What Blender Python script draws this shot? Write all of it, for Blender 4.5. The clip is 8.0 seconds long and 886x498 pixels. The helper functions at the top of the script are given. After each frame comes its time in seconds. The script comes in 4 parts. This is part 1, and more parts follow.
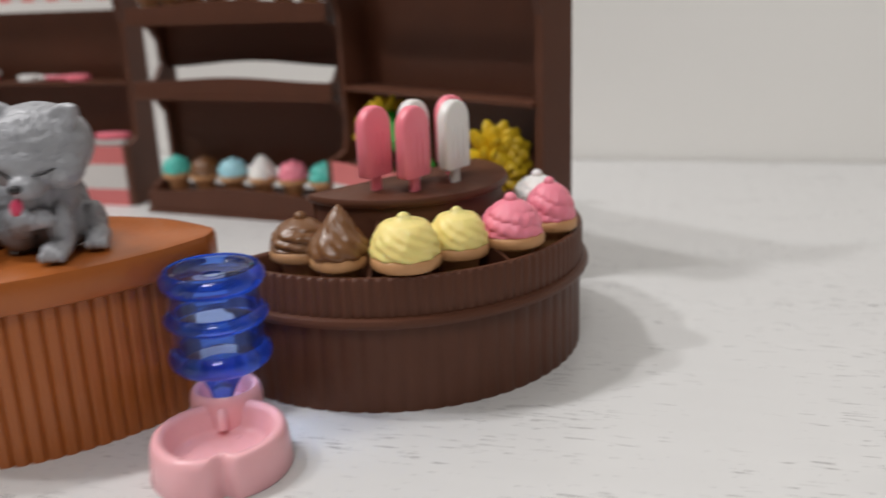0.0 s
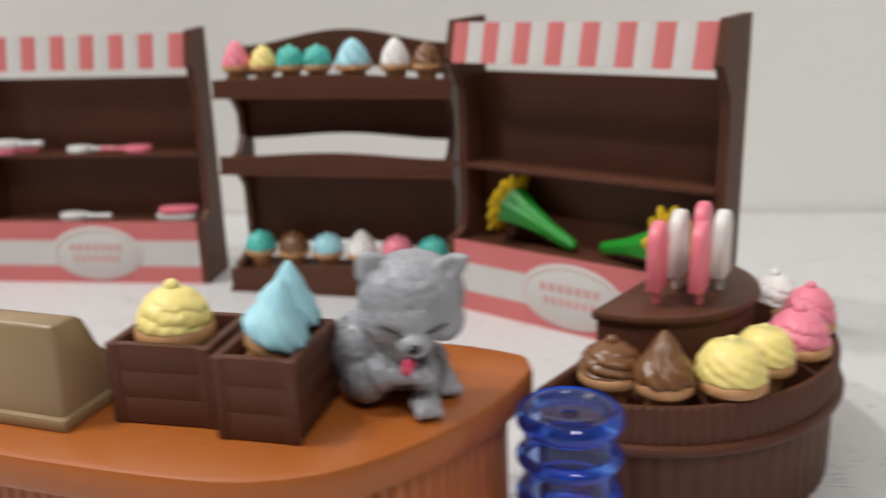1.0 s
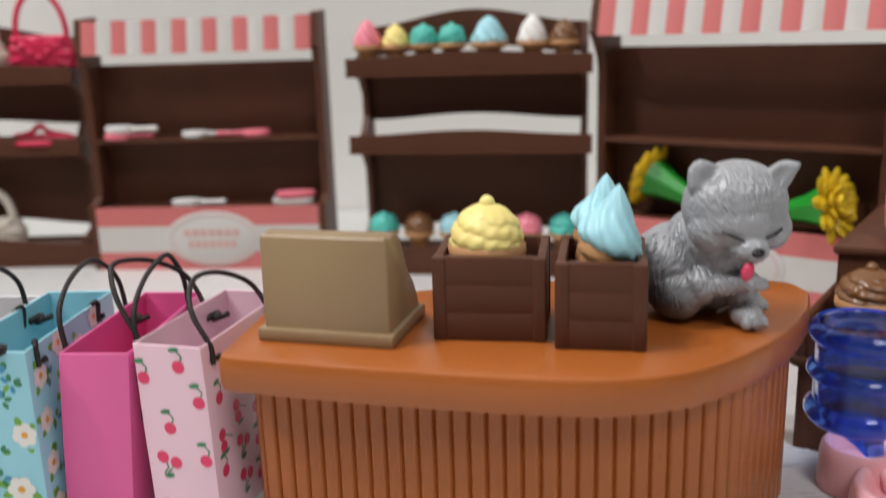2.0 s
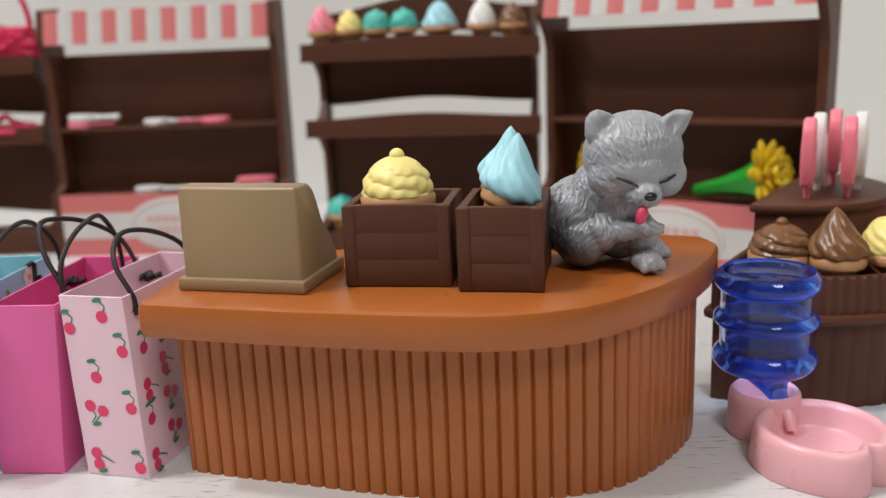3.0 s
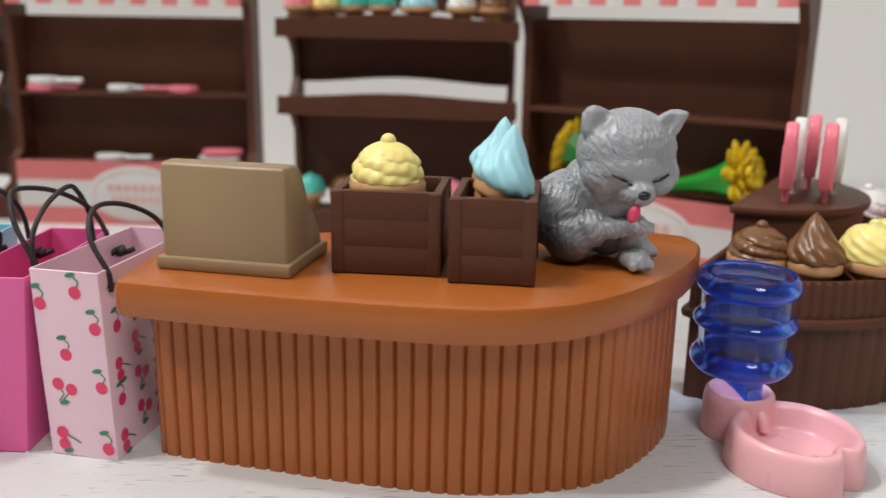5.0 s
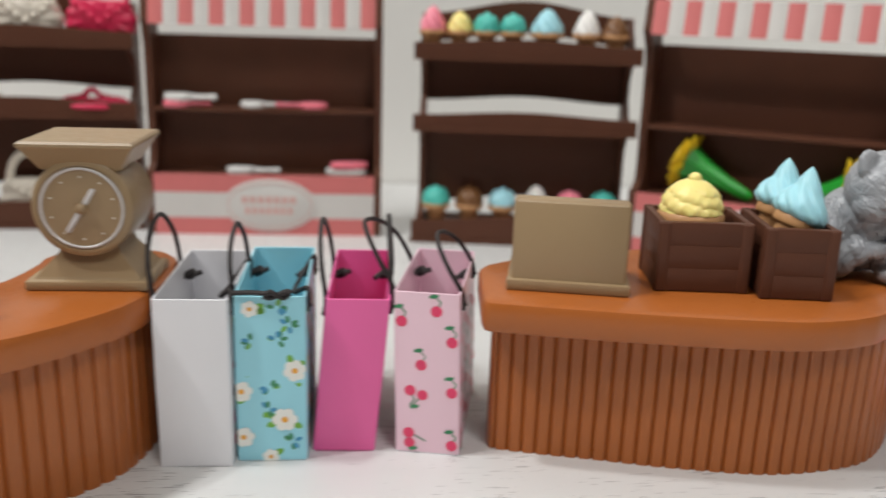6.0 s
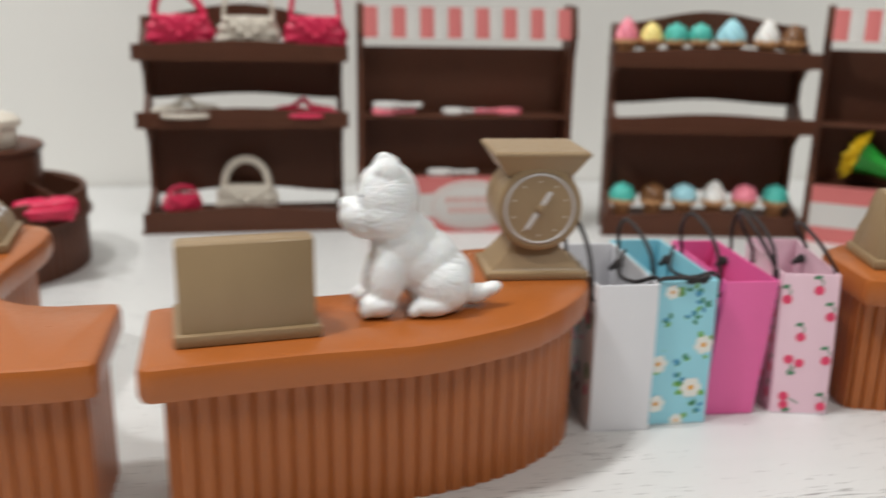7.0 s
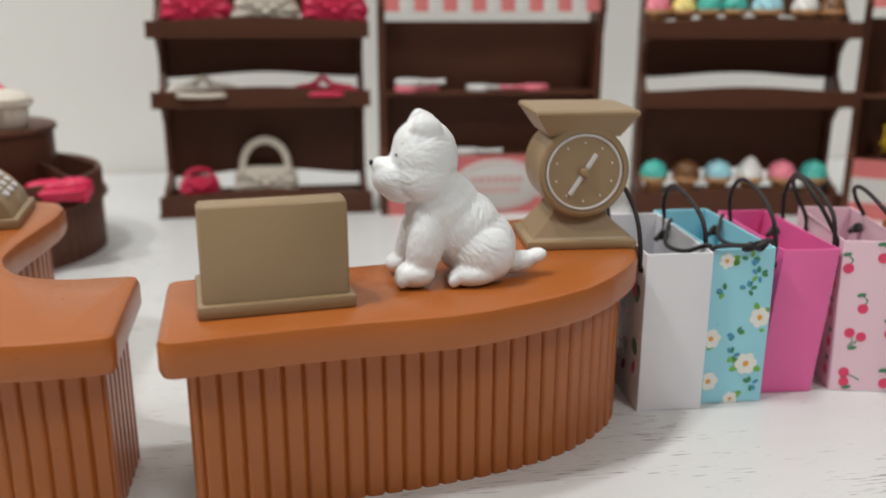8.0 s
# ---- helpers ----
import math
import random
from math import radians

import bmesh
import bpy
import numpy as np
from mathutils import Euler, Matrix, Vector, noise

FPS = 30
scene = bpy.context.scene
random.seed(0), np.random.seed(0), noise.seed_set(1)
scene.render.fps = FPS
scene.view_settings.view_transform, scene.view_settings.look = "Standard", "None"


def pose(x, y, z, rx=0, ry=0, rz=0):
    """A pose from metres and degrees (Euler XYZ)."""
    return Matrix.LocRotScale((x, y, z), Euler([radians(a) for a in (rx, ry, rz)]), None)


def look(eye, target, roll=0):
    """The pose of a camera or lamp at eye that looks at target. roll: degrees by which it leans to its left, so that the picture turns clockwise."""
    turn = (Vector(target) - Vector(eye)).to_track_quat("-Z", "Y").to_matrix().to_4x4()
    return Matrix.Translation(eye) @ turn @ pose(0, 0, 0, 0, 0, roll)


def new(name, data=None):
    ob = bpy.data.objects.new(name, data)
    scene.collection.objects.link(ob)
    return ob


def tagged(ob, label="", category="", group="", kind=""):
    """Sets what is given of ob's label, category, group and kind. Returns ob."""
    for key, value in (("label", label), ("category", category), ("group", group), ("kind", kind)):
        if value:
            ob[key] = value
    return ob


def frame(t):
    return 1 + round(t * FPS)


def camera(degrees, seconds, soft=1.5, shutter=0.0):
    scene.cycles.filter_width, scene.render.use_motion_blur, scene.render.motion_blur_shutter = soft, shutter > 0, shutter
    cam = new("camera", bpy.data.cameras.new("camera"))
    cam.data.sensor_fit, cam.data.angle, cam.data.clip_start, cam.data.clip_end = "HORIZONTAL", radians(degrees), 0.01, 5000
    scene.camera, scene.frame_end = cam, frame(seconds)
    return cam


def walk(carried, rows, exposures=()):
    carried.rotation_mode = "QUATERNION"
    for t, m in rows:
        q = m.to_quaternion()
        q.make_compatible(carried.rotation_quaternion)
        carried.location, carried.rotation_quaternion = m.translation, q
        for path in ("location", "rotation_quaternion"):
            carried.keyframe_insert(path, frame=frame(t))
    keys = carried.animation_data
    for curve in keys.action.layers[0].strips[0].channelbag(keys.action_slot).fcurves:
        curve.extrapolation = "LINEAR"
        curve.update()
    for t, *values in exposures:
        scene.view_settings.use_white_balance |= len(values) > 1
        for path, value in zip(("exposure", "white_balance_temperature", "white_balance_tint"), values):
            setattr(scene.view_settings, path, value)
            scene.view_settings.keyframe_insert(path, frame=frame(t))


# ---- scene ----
cam = camera(53.47, 8.0, 1.35, 0.4)
PATH = [
    (0, (0.05920, 0.01081, 0.09166), (0.04547, 0.29787, 0.00559), -2.31),
    (0.2, (0.05700, 0.02084, 0.09576), (0.05702, 0.30704, 0.00580), -2.11),
    (0.5, (0.03254, 0.01149, 0.11406), (0.03898, 0.29908, 0.02892), -2.51),
    (1, (-0.04182, 0.02637, 0.11911), (-0.00768, 0.31212, 0.03437), -1.80),
    (1.5, (-0.09255, 0.03547, 0.11643), (-0.04769, 0.32091, 0.03576), -1.79),
    (2, (-0.11213, 0.03027, 0.09880), (-0.06350, 0.31706, 0.02537), -1.84),
    (2.2, (-0.10757, 0.02566, 0.09021), (-0.05969, 0.31304, 0.01867), -2.12),
    (3.3, (-0.09505, 0.01417, 0.08826), (-0.04474, 0.30147, 0.01807), -2.42),
    (3.5, (-0.09337, 0.01166, 0.09282), (-0.04274, 0.29827, 0.02006), -2.21),
    (4, (-0.09457, 0.01244, 0.09098), (-0.04290, 0.29862, 0.01730), -1.54),
    (4.2, (-0.09452, 0.01290, 0.08810), (-0.04153, 0.29935, 0.01644), -1.02),
    (5.3, (-0.11979, 0.02387, 0.09218), (-0.04731, 0.30397, 0.01285), 1.45),
    (5.5, (-0.14305, 0.02358, 0.09780), (-0.06603, 0.30226, 0.01776), 1.60),
    (6, (-0.19581, 0.01961, 0.10281), (-0.10404, 0.29376, 0.02269), 1.78),
    (6.5, (-0.24669, 0.02531, 0.10691), (-0.14495, 0.29578, 0.02630), 1.60),
    (7, (-0.30991, 0.02809, 0.10720), (-0.20556, 0.29753, 0.02651), 1.01),
    (7.4, (-0.34144, 0.03356, 0.11290), (-0.23808, 0.30329, 0.03191), 0.60),
    (7.5, (-0.33948, 0.03580, 0.11062), (-0.23672, 0.30574, 0.02956), 0.53),
    (7.8, (-0.31956, 0.03648, 0.10333), (-0.21882, 0.30711, 0.02204), 0.34),
    (8, (-0.31082, 0.04103, 0.09716), (-0.21101, 0.31175, 0.01500), 0.13),
]
walk(cam, [(t, look(eye, target, roll)) for t, eye, target, roll in PATH], ((0, -0.16, 6350, 9), (0.7, -0.10, 6350, 9), (1.5, 0.0, 6350, 8), (4.2, 0.0, 6350, 8), (5.5, -0.04, 6350, 6), (7, -0.10, 6350, 5), (8, -0.20, 6350, 5)))
from mathutils.bvhtree import BVHTree

cam.data.dof.use_dof = True
cam.data.dof.focus_distance = 0.18
cam.data.dof.aperture_fstop = 14.0

# ---------- world and lights (a closed room with ceiling lamps and an added fill) ---
world = bpy.data.worlds.new("world")
scene.world = world
world.use_nodes = True
world.node_tree.nodes["Background"].inputs[0].default_value = (0.9, 0.95, 1.0, 1)
world.node_tree.nodes["Background"].inputs[1].default_value = 0.2


def lamp(name, at, aim, size, watts, colour):
    data = bpy.data.lights.new(name, "AREA")
    data.shape, data.size, data.energy, data.color = "DISK", size, watts, colour
    ob = new(name, data)
    ob.matrix_world = look(at, aim)
    return ob


WARM = (1.0, 0.965, 0.955)
lamp("ceiling_or_fill_light", (-1.25, 0.10, 1.52), (-0.1, 0.25, 0), 0.11, 12.0, WARM)
lamp("ceiling_or_fill_light", (-0.75, 0.33, 1.52), (-0.1, 0.25, 0), 0.13, 9.8, WARM)
# wide soft fill, added to brighten the faces turned to the camera
lamp("ceiling_or_fill_light", (0.05, -0.85, 1.52), (-0.1, 0.25, 0), 0.60, 11.8, WARM)

# ---------- materials ----------


def material(name, colour, rough=0.4, vary=0.12, grain=300.0, bump=0.05, scale=60.0, spec=0.5, sss=0.0, coat=0.0):
    m = bpy.data.materials.new(name)
    m.use_nodes = True
    n, l = m.node_tree.nodes, m.node_tree.links
    b = n["Principled BSDF"]
    co = n.new("ShaderNodeTexCoord")
    big = n.new("ShaderNodeTexNoise")
    big.inputs["Scale"].default_value, big.inputs["Detail"].default_value = scale, 3
    fine = n.new("ShaderNodeTexNoise")
    fine.inputs["Scale"].default_value, fine.inputs["Detail"].default_value = grain, 4
    for t in (big, fine):
        l.new(co.outputs["Object"], t.inputs["Vector"])
    mix = n.new("ShaderNodeMix")
    mix.data_type = "RGBA"
    mix.inputs["A"].default_value = (*[c * (1 - vary) for c in colour], 1)
    mix.inputs["B"].default_value = (*[min(1, c * (1 + vary)) for c in colour], 1)
    l.new(big.outputs["Fac"], mix.inputs["Factor"])
    l.new(mix.outputs["Result"], b.inputs["Base Color"])
    r = n.new("ShaderNodeMapRange")
    r.inputs["To Min"].default_value, r.inputs["To Max"].default_value = max(0.02, rough - 0.08), rough + 0.08
    l.new(fine.outputs["Fac"], r.inputs["Value"])
    l.new(r.outputs["Result"], b.inputs["Roughness"])
    bp = n.new("ShaderNodeBump")
    bp.inputs["Strength"].default_value, bp.inputs["Distance"].default_value = bump, 0.0005
    l.new(fine.outputs["Fac"], bp.inputs["Height"])
    l.new(bp.outputs["Normal"], b.inputs["Normal"])
    b.inputs["Specular IOR Level"].default_value = spec
    if sss:
        b.inputs["Subsurface Weight"].default_value = sss
        b.inputs["Subsurface Radius"].default_value = (1.0, 0.6, 0.4)
        b.inputs["Subsurface Scale"].default_value = 0.002
    b.inputs["Coat Weight"].default_value = coat
    return m


BROWN = material("dark_brown_plastic", (0.094, 0.035, 0.019), 0.46, 0.14, 500, 0.05, spec=0.25)
ORANGE = material("caramel_plastic", (0.37, 0.105, 0.020), 0.31, 0.06, 700, 0.03, spec=0.45)
BEIGE = material("tan_plastic", (0.30, 0.205, 0.110), 0.38, 0.06, 600, 0.03)
SILVER = material("silver_print", (0.62, 0.60, 0.60), 0.35, 0.08)
WHITE_P = material("white_plastic", (0.74, 0.73, 0.71), 0.4, 0.05)
STRIPE_P = material("coral_print", (0.60, 0.165, 0.160), 0.5, 0.07)
STRIPE_W = material("white_print", (0.60, 0.58, 0.555), 0.5, 0.05)
TEXT_P = material("pale_coral_print", (0.62, 0.36, 0.33), 0.5, 0.15)
WAFFLE = material("wafer_plastic", (0.52, 0.27, 0.115), 0.5, 0.14, 400, 0.1)
CREAM = {
    "pink": material("pink_icing", (0.82, 0.235, 0.31), 0.42, 0.06, 300, 0.05, sss=0.15),
    "yellow": material("yellow_icing", (0.87, 0.72, 0.25), 0.42, 0.05, 300, 0.05, sss=0.3),
    "teal": material("teal_icing", (0.085, 0.50, 0.42), 0.42, 0.06, 300, 0.05, sss=0.1),
    "blue": material("pale_blue_icing", (0.36, 0.66, 0.74), 0.42, 0.05, 300, 0.05, sss=0.15),
    "white": material("white_icing", (0.78, 0.76, 0.73), 0.42, 0.04, 300, 0.05, sss=0.15),
    "chocolate": material("chocolate_icing", (0.17, 0.072, 0.024), 0.3, 0.12, 300, 0.05),
}
POP_PINK = material("pink_lolly", (0.84, 0.21, 0.27), 0.36, 0.05, sss=0.15)
POP_WHITE = material("white_lolly", (0.76, 0.74, 0.71), 0.36, 0.04, sss=0.15)
FUR_GREY = material("grey_fur_plastic", (0.32, 0.325, 0.345), 0.33, 0.15, 800, 0.35, 160, spec=0.6)


def airbrush(m, at, reach, dark):
    """A dark sprayed patch of paint round one place of the toy."""
    n, l = m.node_tree.nodes, m.node_tree.links
    b = n["Principled BSDF"]
    was = b.inputs["Base Color"].links[0].from_socket
    co = n.new("ShaderNodeTexCoord")
    far = n.new("ShaderNodeVectorMath")
    far.operation = "DISTANCE"
    far.inputs[1].default_value = at
    l.new(co.outputs["Object"], far.inputs[0])
    k = n.new("ShaderNodeMapRange")
    k.interpolation_type = "SMOOTHSTEP"
    k.inputs["From Min"].default_value, k.inputs["From Max"].default_value = 0.1 * reach, reach
    k.inputs["To Min"].default_value, k.inputs["To Max"].default_value = 0.75, 0.0
    l.new(far.outputs["Value"], k.inputs["Value"])
    mix = n.new("ShaderNodeMix")
    mix.data_type = "RGBA"
    mix.inputs["B"].default_value = (*dark, 1)
    l.new(k.outputs["Result"], mix.inputs["Factor"])
    l.new(was, mix.inputs["A"])
    l.new(mix.outputs["Result"], b.inputs["Base Color"])


airbrush(FUR_GREY, (-0.0115, 0.0, 0.0045), 0.016, (0.03, 0.031, 0.034))
FUR_WHITE = material("white_figurine_plastic", (0.78, 0.785, 0.79), 0.42, 0.04, 800, 0.40, sss=0.15)
FUR_DARK = material("dark_grey_paint", (0.07, 0.072, 0.078), 0.4, 0.2, 900, 0.1)
BLACK = material("black_paint", (0.012, 0.012, 0.013), 0.25, 0.2)
TONGUE = material("tongue_paint", (0.62, 0.05, 0.12), 0.35, 0.1)
PETROSE = material("rose_pink_plastic", (0.84, 0.44, 0.47), 0.3, 0.04, sss=0.1)
MAGENTA = material("magenta_plastic", (0.66, 0.018, 0.085), 0.4, 0.1)
IVORY = material("ivory_plastic", (0.68, 0.62, 0.53), 0.45, 0.06)
GREEN = material("green_plastic", (0.018, 0.30, 0.025), 0.4, 0.12)
PETAL = material("yellow_petal_plastic", (0.72, 0.49, 0.015), 0.45, 0.1)
CORD = material("black_cord", (0.018, 0.012, 0.012), 0.55, 0.3, 3000, 0.5, 900)
CARD_WHITE = material("white_card", (0.78, 0.77, 0.80), 0.35, 0.03, 200, 0.02)
CARD_BLUE = material("sky_blue_card", (0.33, 0.68, 0.79), 0.35, 0.04, 200, 0.02)
CARD_PINK = material("hot_pink_card", (0.80, 0.13, 0.37), 0.35, 0.05, 200, 0.02)
CARD_ROSE = material("pale_pink_card", (0.84, 0.58, 0.67), 0.35, 0.03, 200, 0.02)
INK_RED = material("cherry_ink", (0.74, 0.045, 0.135), 0.4, 0.15)
INK_GREEN = material("leaf_ink", (0.045, 0.23, 0.10), 0.4, 0.3)
INK_LIME = material("lime_leaf_ink", (0.17, 0.42, 0.05), 0.4, 0.3)
INK_WHITE = material("petal_ink", (0.82, 0.81, 0.76), 0.4, 0.05)
INK_GOLD = material("pollen_ink", (0.78, 0.36, 0.03), 0.4, 0.2)
INK_BLUE = material("small_flower_ink", (0.06, 0.28, 0.48), 0.4, 0.3)
INK_DARK = material("dark_paisley_ink", (0.12, 0.018, 0.06), 0.4, 0.4)


def wall_paint():
    m = material("warm_white_wall_paint", (0.83, 0.815, 0.78), 0.75, 0.03, 900, 0.12, 3.0, spec=0.25)
    return m


def table_wood():
    """White-washed boards: pale paint with short grey open grain running one way."""
    m = bpy.data.materials.new("whitewashed_wood")
    m.use_nodes = True
    n, l = m.node_tree.nodes, m.node_tree.links
    b = n["Principled BSDF"]
    co = n.new("ShaderNodeTexCoord")
    mp = n.new("ShaderNodeMapping")
    mp.inputs["Scale"].default_value = (125, 1900, 1)
    l.new(co.outputs["Object"], mp.inputs["Vector"])
    dash = n.new("ShaderNodeTexNoise")
    dash.inputs["Scale"].default_value, dash.inputs["Detail"].default_value, dash.inputs["Roughness"].default_value = 1.0, 3, 0.6
    l.new(mp.outputs["Vector"], dash.inputs["Vector"])
    mp2 = n.new("ShaderNodeMapping")
    mp2.inputs["Scale"].default_value = (22, 70, 1)
    l.new(co.outputs["Object"], mp2.inputs["Vector"])
    area = n.new("ShaderNodeTexNoise")
    area.inputs["Scale"].default_value, area.inputs["Detail"].default_value = 1.0, 2
    l.new(mp2.outputs["Vector"], area.inputs["Vector"])
    mul = n.new("ShaderNodeMath")
    mul.operation = "MULTIPLY"
    l.new(dash.outputs["Fac"], mul.inputs[0])
    even = n.new("ShaderNodeMapRange")
    even.inputs["To Min"].default_value, even.inputs["To Max"].default_value = 0.36, 0.64
    l.new(area.outputs["Fac"], even.inputs["Value"])
    l.new(even.outputs["Result"], mul.inputs[1])
    ramp = n.new("ShaderNodeValToRGB")
    e = ramp.color_ramp.elements
    e[0].position, e[0].color = 0.318, (0, 0, 0, 1)
    e[1].position, e[1].color = 0.340, (1, 1, 1, 1)
    l.new(mul.outputs[0], ramp.inputs[0])
    tone = n.new("ShaderNodeMix")
    tone.data_type = "RGBA"
    tone.inputs["A"].default_value, tone.inputs["B"].default_value = (0.61, 0.605, 0.595, 1), (0.68, 0.675, 0.665, 1)
    l.new(area.outputs["Fac"], tone.inputs["Factor"])
    mix = n.new("ShaderNodeMix")
    mix.data_type = "RGBA"
    mix.inputs["B"].default_value = (0.22, 0.21, 0.21, 1)
    l.new(tone.outputs["Result"], mix.inputs["A"])
    l.new(ramp.outputs["Color"], mix.inputs["Factor"])
    l.new(mix.outputs["Result"], b.inputs["Base Color"])
    b.inputs["Roughness"].default_value = 0.42
    bp = n.new("ShaderNodeBump")
    bp.inputs["Strength"].default_value, bp.inputs["Distance"].default_value = 0.25, 0.0003
    bp.invert = True
    l.new(ramp.outputs["Color"], bp.inputs["Height"])
    l.new(bp.outputs["Normal"], b.inputs["Normal"])
    return m


def blue_glass(name, tint, milky, ior):
    m = bpy.data.materials.new(name)
    m.use_nodes = True
    n, l = m.node_tree.nodes, m.node_tree.links
    b = n["Principled BSDF"]
    b.inputs["Base Color"].default_value = (*tint, 1)
    b.inputs["Roughness"].default_value = 0.04
    b.inputs["Transmission Weight"].default_value = 1.0
    b.inputs["IOR"].default_value = ior
    b.inputs["Coat Weight"].default_value = 0.6
    b.inputs["Coat Roughness"].default_value = 0.04
    milk = n.new("ShaderNodeBsdfTranslucent")
    milk.inputs["Color"].default_value = (0.03, 0.17, 0.95, 1)
    mix = n.new("ShaderNodeMixShader")
    mix.inputs[0].default_value = milky
    l.new(b.outputs[0], mix.inputs[1])
    l.new(milk.outputs[0], mix.inputs[2])
    l.new(mix.outputs[0], n["Material Output"].inputs["Surface"])
    return m


WALL, WOOD = wall_paint(), table_wood()
BLUE_CLEAR, BLUE_RING = blue_glass("clear_blue_plastic", (0.60, 0.71, 0.96), 0.03, 1.12), blue_glass("thick_blue_plastic", (0.20, 0.45, 1.0), 0.15, 1.35)
# grey kept low so that the unseen room bounces less light
ROOM = material("grey_beige_unseen_room", (0.42, 0.40, 0.37), 0.8, 0.05, 900, 0.1, 3.0, spec=0.2)

# ---------- mesh helpers: all lengths below are centimetres ----------
CM = 0.01


def part(name, bm, mats, parent=None, label="", smooth=True, angle=40, recalc=True):
    if recalc:
        bmesh.ops.recalc_face_normals(bm, faces=bm.faces)
    for v in bm.verts:
        v.co *= CM
    me = bpy.data.meshes.new(name)
    bm.to_mesh(me)
    bm.free()
    for m in (mats if isinstance(mats, (list, tuple)) else [mats]):
        me.materials.append(m)
    if smooth:
        me.shade_smooth()
        me.set_sharp_from_angle(angle=radians(angle))
    ob = new(name, me)
    if parent:
        ob.parent = parent
    if label:
        ob["label"] = label
    return ob


def place(ob, x, y, z=0.0, rz=0.0, rx=0.0, ry=0.0):
    ob.matrix_basis = pose(x * CM, y * CM, z * CM, rx, ry, rz)
    return ob


def thing(name, x, y, z, rz, label, category, group=""):
    return tagged(place(new(name), x, y, z, rz), label, category, group)


def box(bm, x0, x1, y0, y1, z0, z1, bevel=0.03, mat=0, seg=2):
    r = bmesh.ops.create_cube(bm, size=1.0)
    vs = r["verts"]
    for v in vs:
        v.co = Vector(((x0 + x1) / 2 + v.co.x * (x1 - x0), (y0 + y1) / 2 + v.co.y * (y1 - y0), (z0 + z1) / 2 + v.co.z * (z1 - z0)))
    fs = {f for v in vs for f in v.link_faces}
    if bevel:
        es = {e for v in vs for e in v.link_edges}
        out = bmesh.ops.bevel(bm, geom=list(es), offset=bevel, segments=seg, affect="EDGES", profile=0.5)
        fs = set(out["faces"]) | {f for f in fs if f.is_valid}
    for f in fs:
        f.material_index = mat
    return bm


def rings(bm, loops, cap0=True, cap1=True, closed=True, mat=0):
    rows = [[bm.verts.new(p) for p in loop] for loop in loops]
    n = len(rows[0])
    for a, b in zip(rows, rows[1:]):
        for i in range(n if closed else n - 1):
            j = (i + 1) % n
            f = bm.faces.new((a[i], a[j], b[j], b[i]))
            f.material_index = mat
    if cap0:
        bm.faces.new(rows[0][::-1]).material_index = mat
    if cap1:
        bm.faces.new(rows[-1]).material_index = mat
    return rows


def lathe(bm, prof, n=32, at=(0, 0, 0), wob=None, mat=0, cap0=True, cap1=True):
    loops = []
    for r, z in prof:
        loop = []
        for i in range(n):
            a = 2 * math.pi * i / n
            k = wob(a, z) if wob else 1.0
            loop.append((at[0] + max(r, 0.002) * k * math.cos(a), at[1] + max(r, 0.002) * k * math.sin(a), at[2] + z))
        loops.append(loop)
    rings(bm, loops, cap0, cap1, mat=mat)
    return bm


def tube(bm, pts, r, n=8, mat=0, closed=False, taper=None):
    pts = [Vector(p) for p in pts]
    loops = []
    up = Vector((0.13, 0.21, 0.97)).normalized()
    for i, p in enumerate(pts):
        a = pts[i - 1] if i else (pts[-1] if closed else p)
        b = pts[(i + 1) % len(pts)] if (closed or i + 1 < len(pts)) else p
        d = (b - a).normalized()
        s = d.cross(up)
        if s.length < 0.15:
            s = d.cross(Vector((1, 0, 0)))
        s.normalize()
        t = s.cross(d).normalized()
        rr = r * (taper(i / max(1, len(pts) - 1)) if taper else 1)
        loops.append([p + s * rr * math.cos(2 * math.pi * k / n) + t * rr * math.sin(2 * math.pi * k / n) for k in range(n)])
    if closed:
        loops.append(loops[0])
        rings(bm, loops, False, False, mat=mat)
        bmesh.ops.remove_doubles(bm, verts=bm.verts, dist=1e-5)
    else:
        rings(bm, loops, True, True, mat=mat)
    return bm


def ribbon(bm, x0, x1, low, high, y0, y1, n=16, mat=0):
    """A board from x0 to x1 whose lower and upper edges follow two functions of 0..1."""
    cols = []
    for i in range(n + 1):
        u = i / n
        x = x0 + (x1 - x0) * u
        a, b = low(u), high(u)
        cols.append([(x, y0, a), (x, y1, a), (x, y1, b), (x, y0, b)])
    rings(bm, cols, True, True, mat=mat)
    return bm


def spline(ctrl, step=0.5):
    """Points along a smooth curve through the control points."""
    c = [Vector((*p, 0)) if len(p) == 2 else Vector(p) for p in ctrl]
    c = [2 * c[0] - c[1]] + c + [2 * c[-1] - c[-2]]
    out = []
    for a, b, d, e in zip(c, c[1:], c[2:], c[3:]):
        k = max(2, int((d - b).length / step))
        for i in range(k):
            t = i / k
            out.append(0.5 * (2 * b + (d - a) * t + (2 * a - 5 * b + 4 * d - e) * t * t + (3 * b - a - 3 * d + e) * t ** 3))
    return out + [c[-2]]


def resample(poly, n):
    """n even points along a closed outline."""
    p = [Vector((q[0], q[1], 0)) for q in poly]
    seg = [(p[(i + 1) % len(p)] - p[i]).length for i in range(len(p))]
    total, out, i, done = sum(seg), [], 0, 0.0
    for k in range(n):
        s = total * k / n
        while done + seg[i] < s:
            done += seg[i]
            i += 1
        out.append(p[i].lerp(p[(i + 1) % len(p)], (s - done) / seg[i]))
    return out


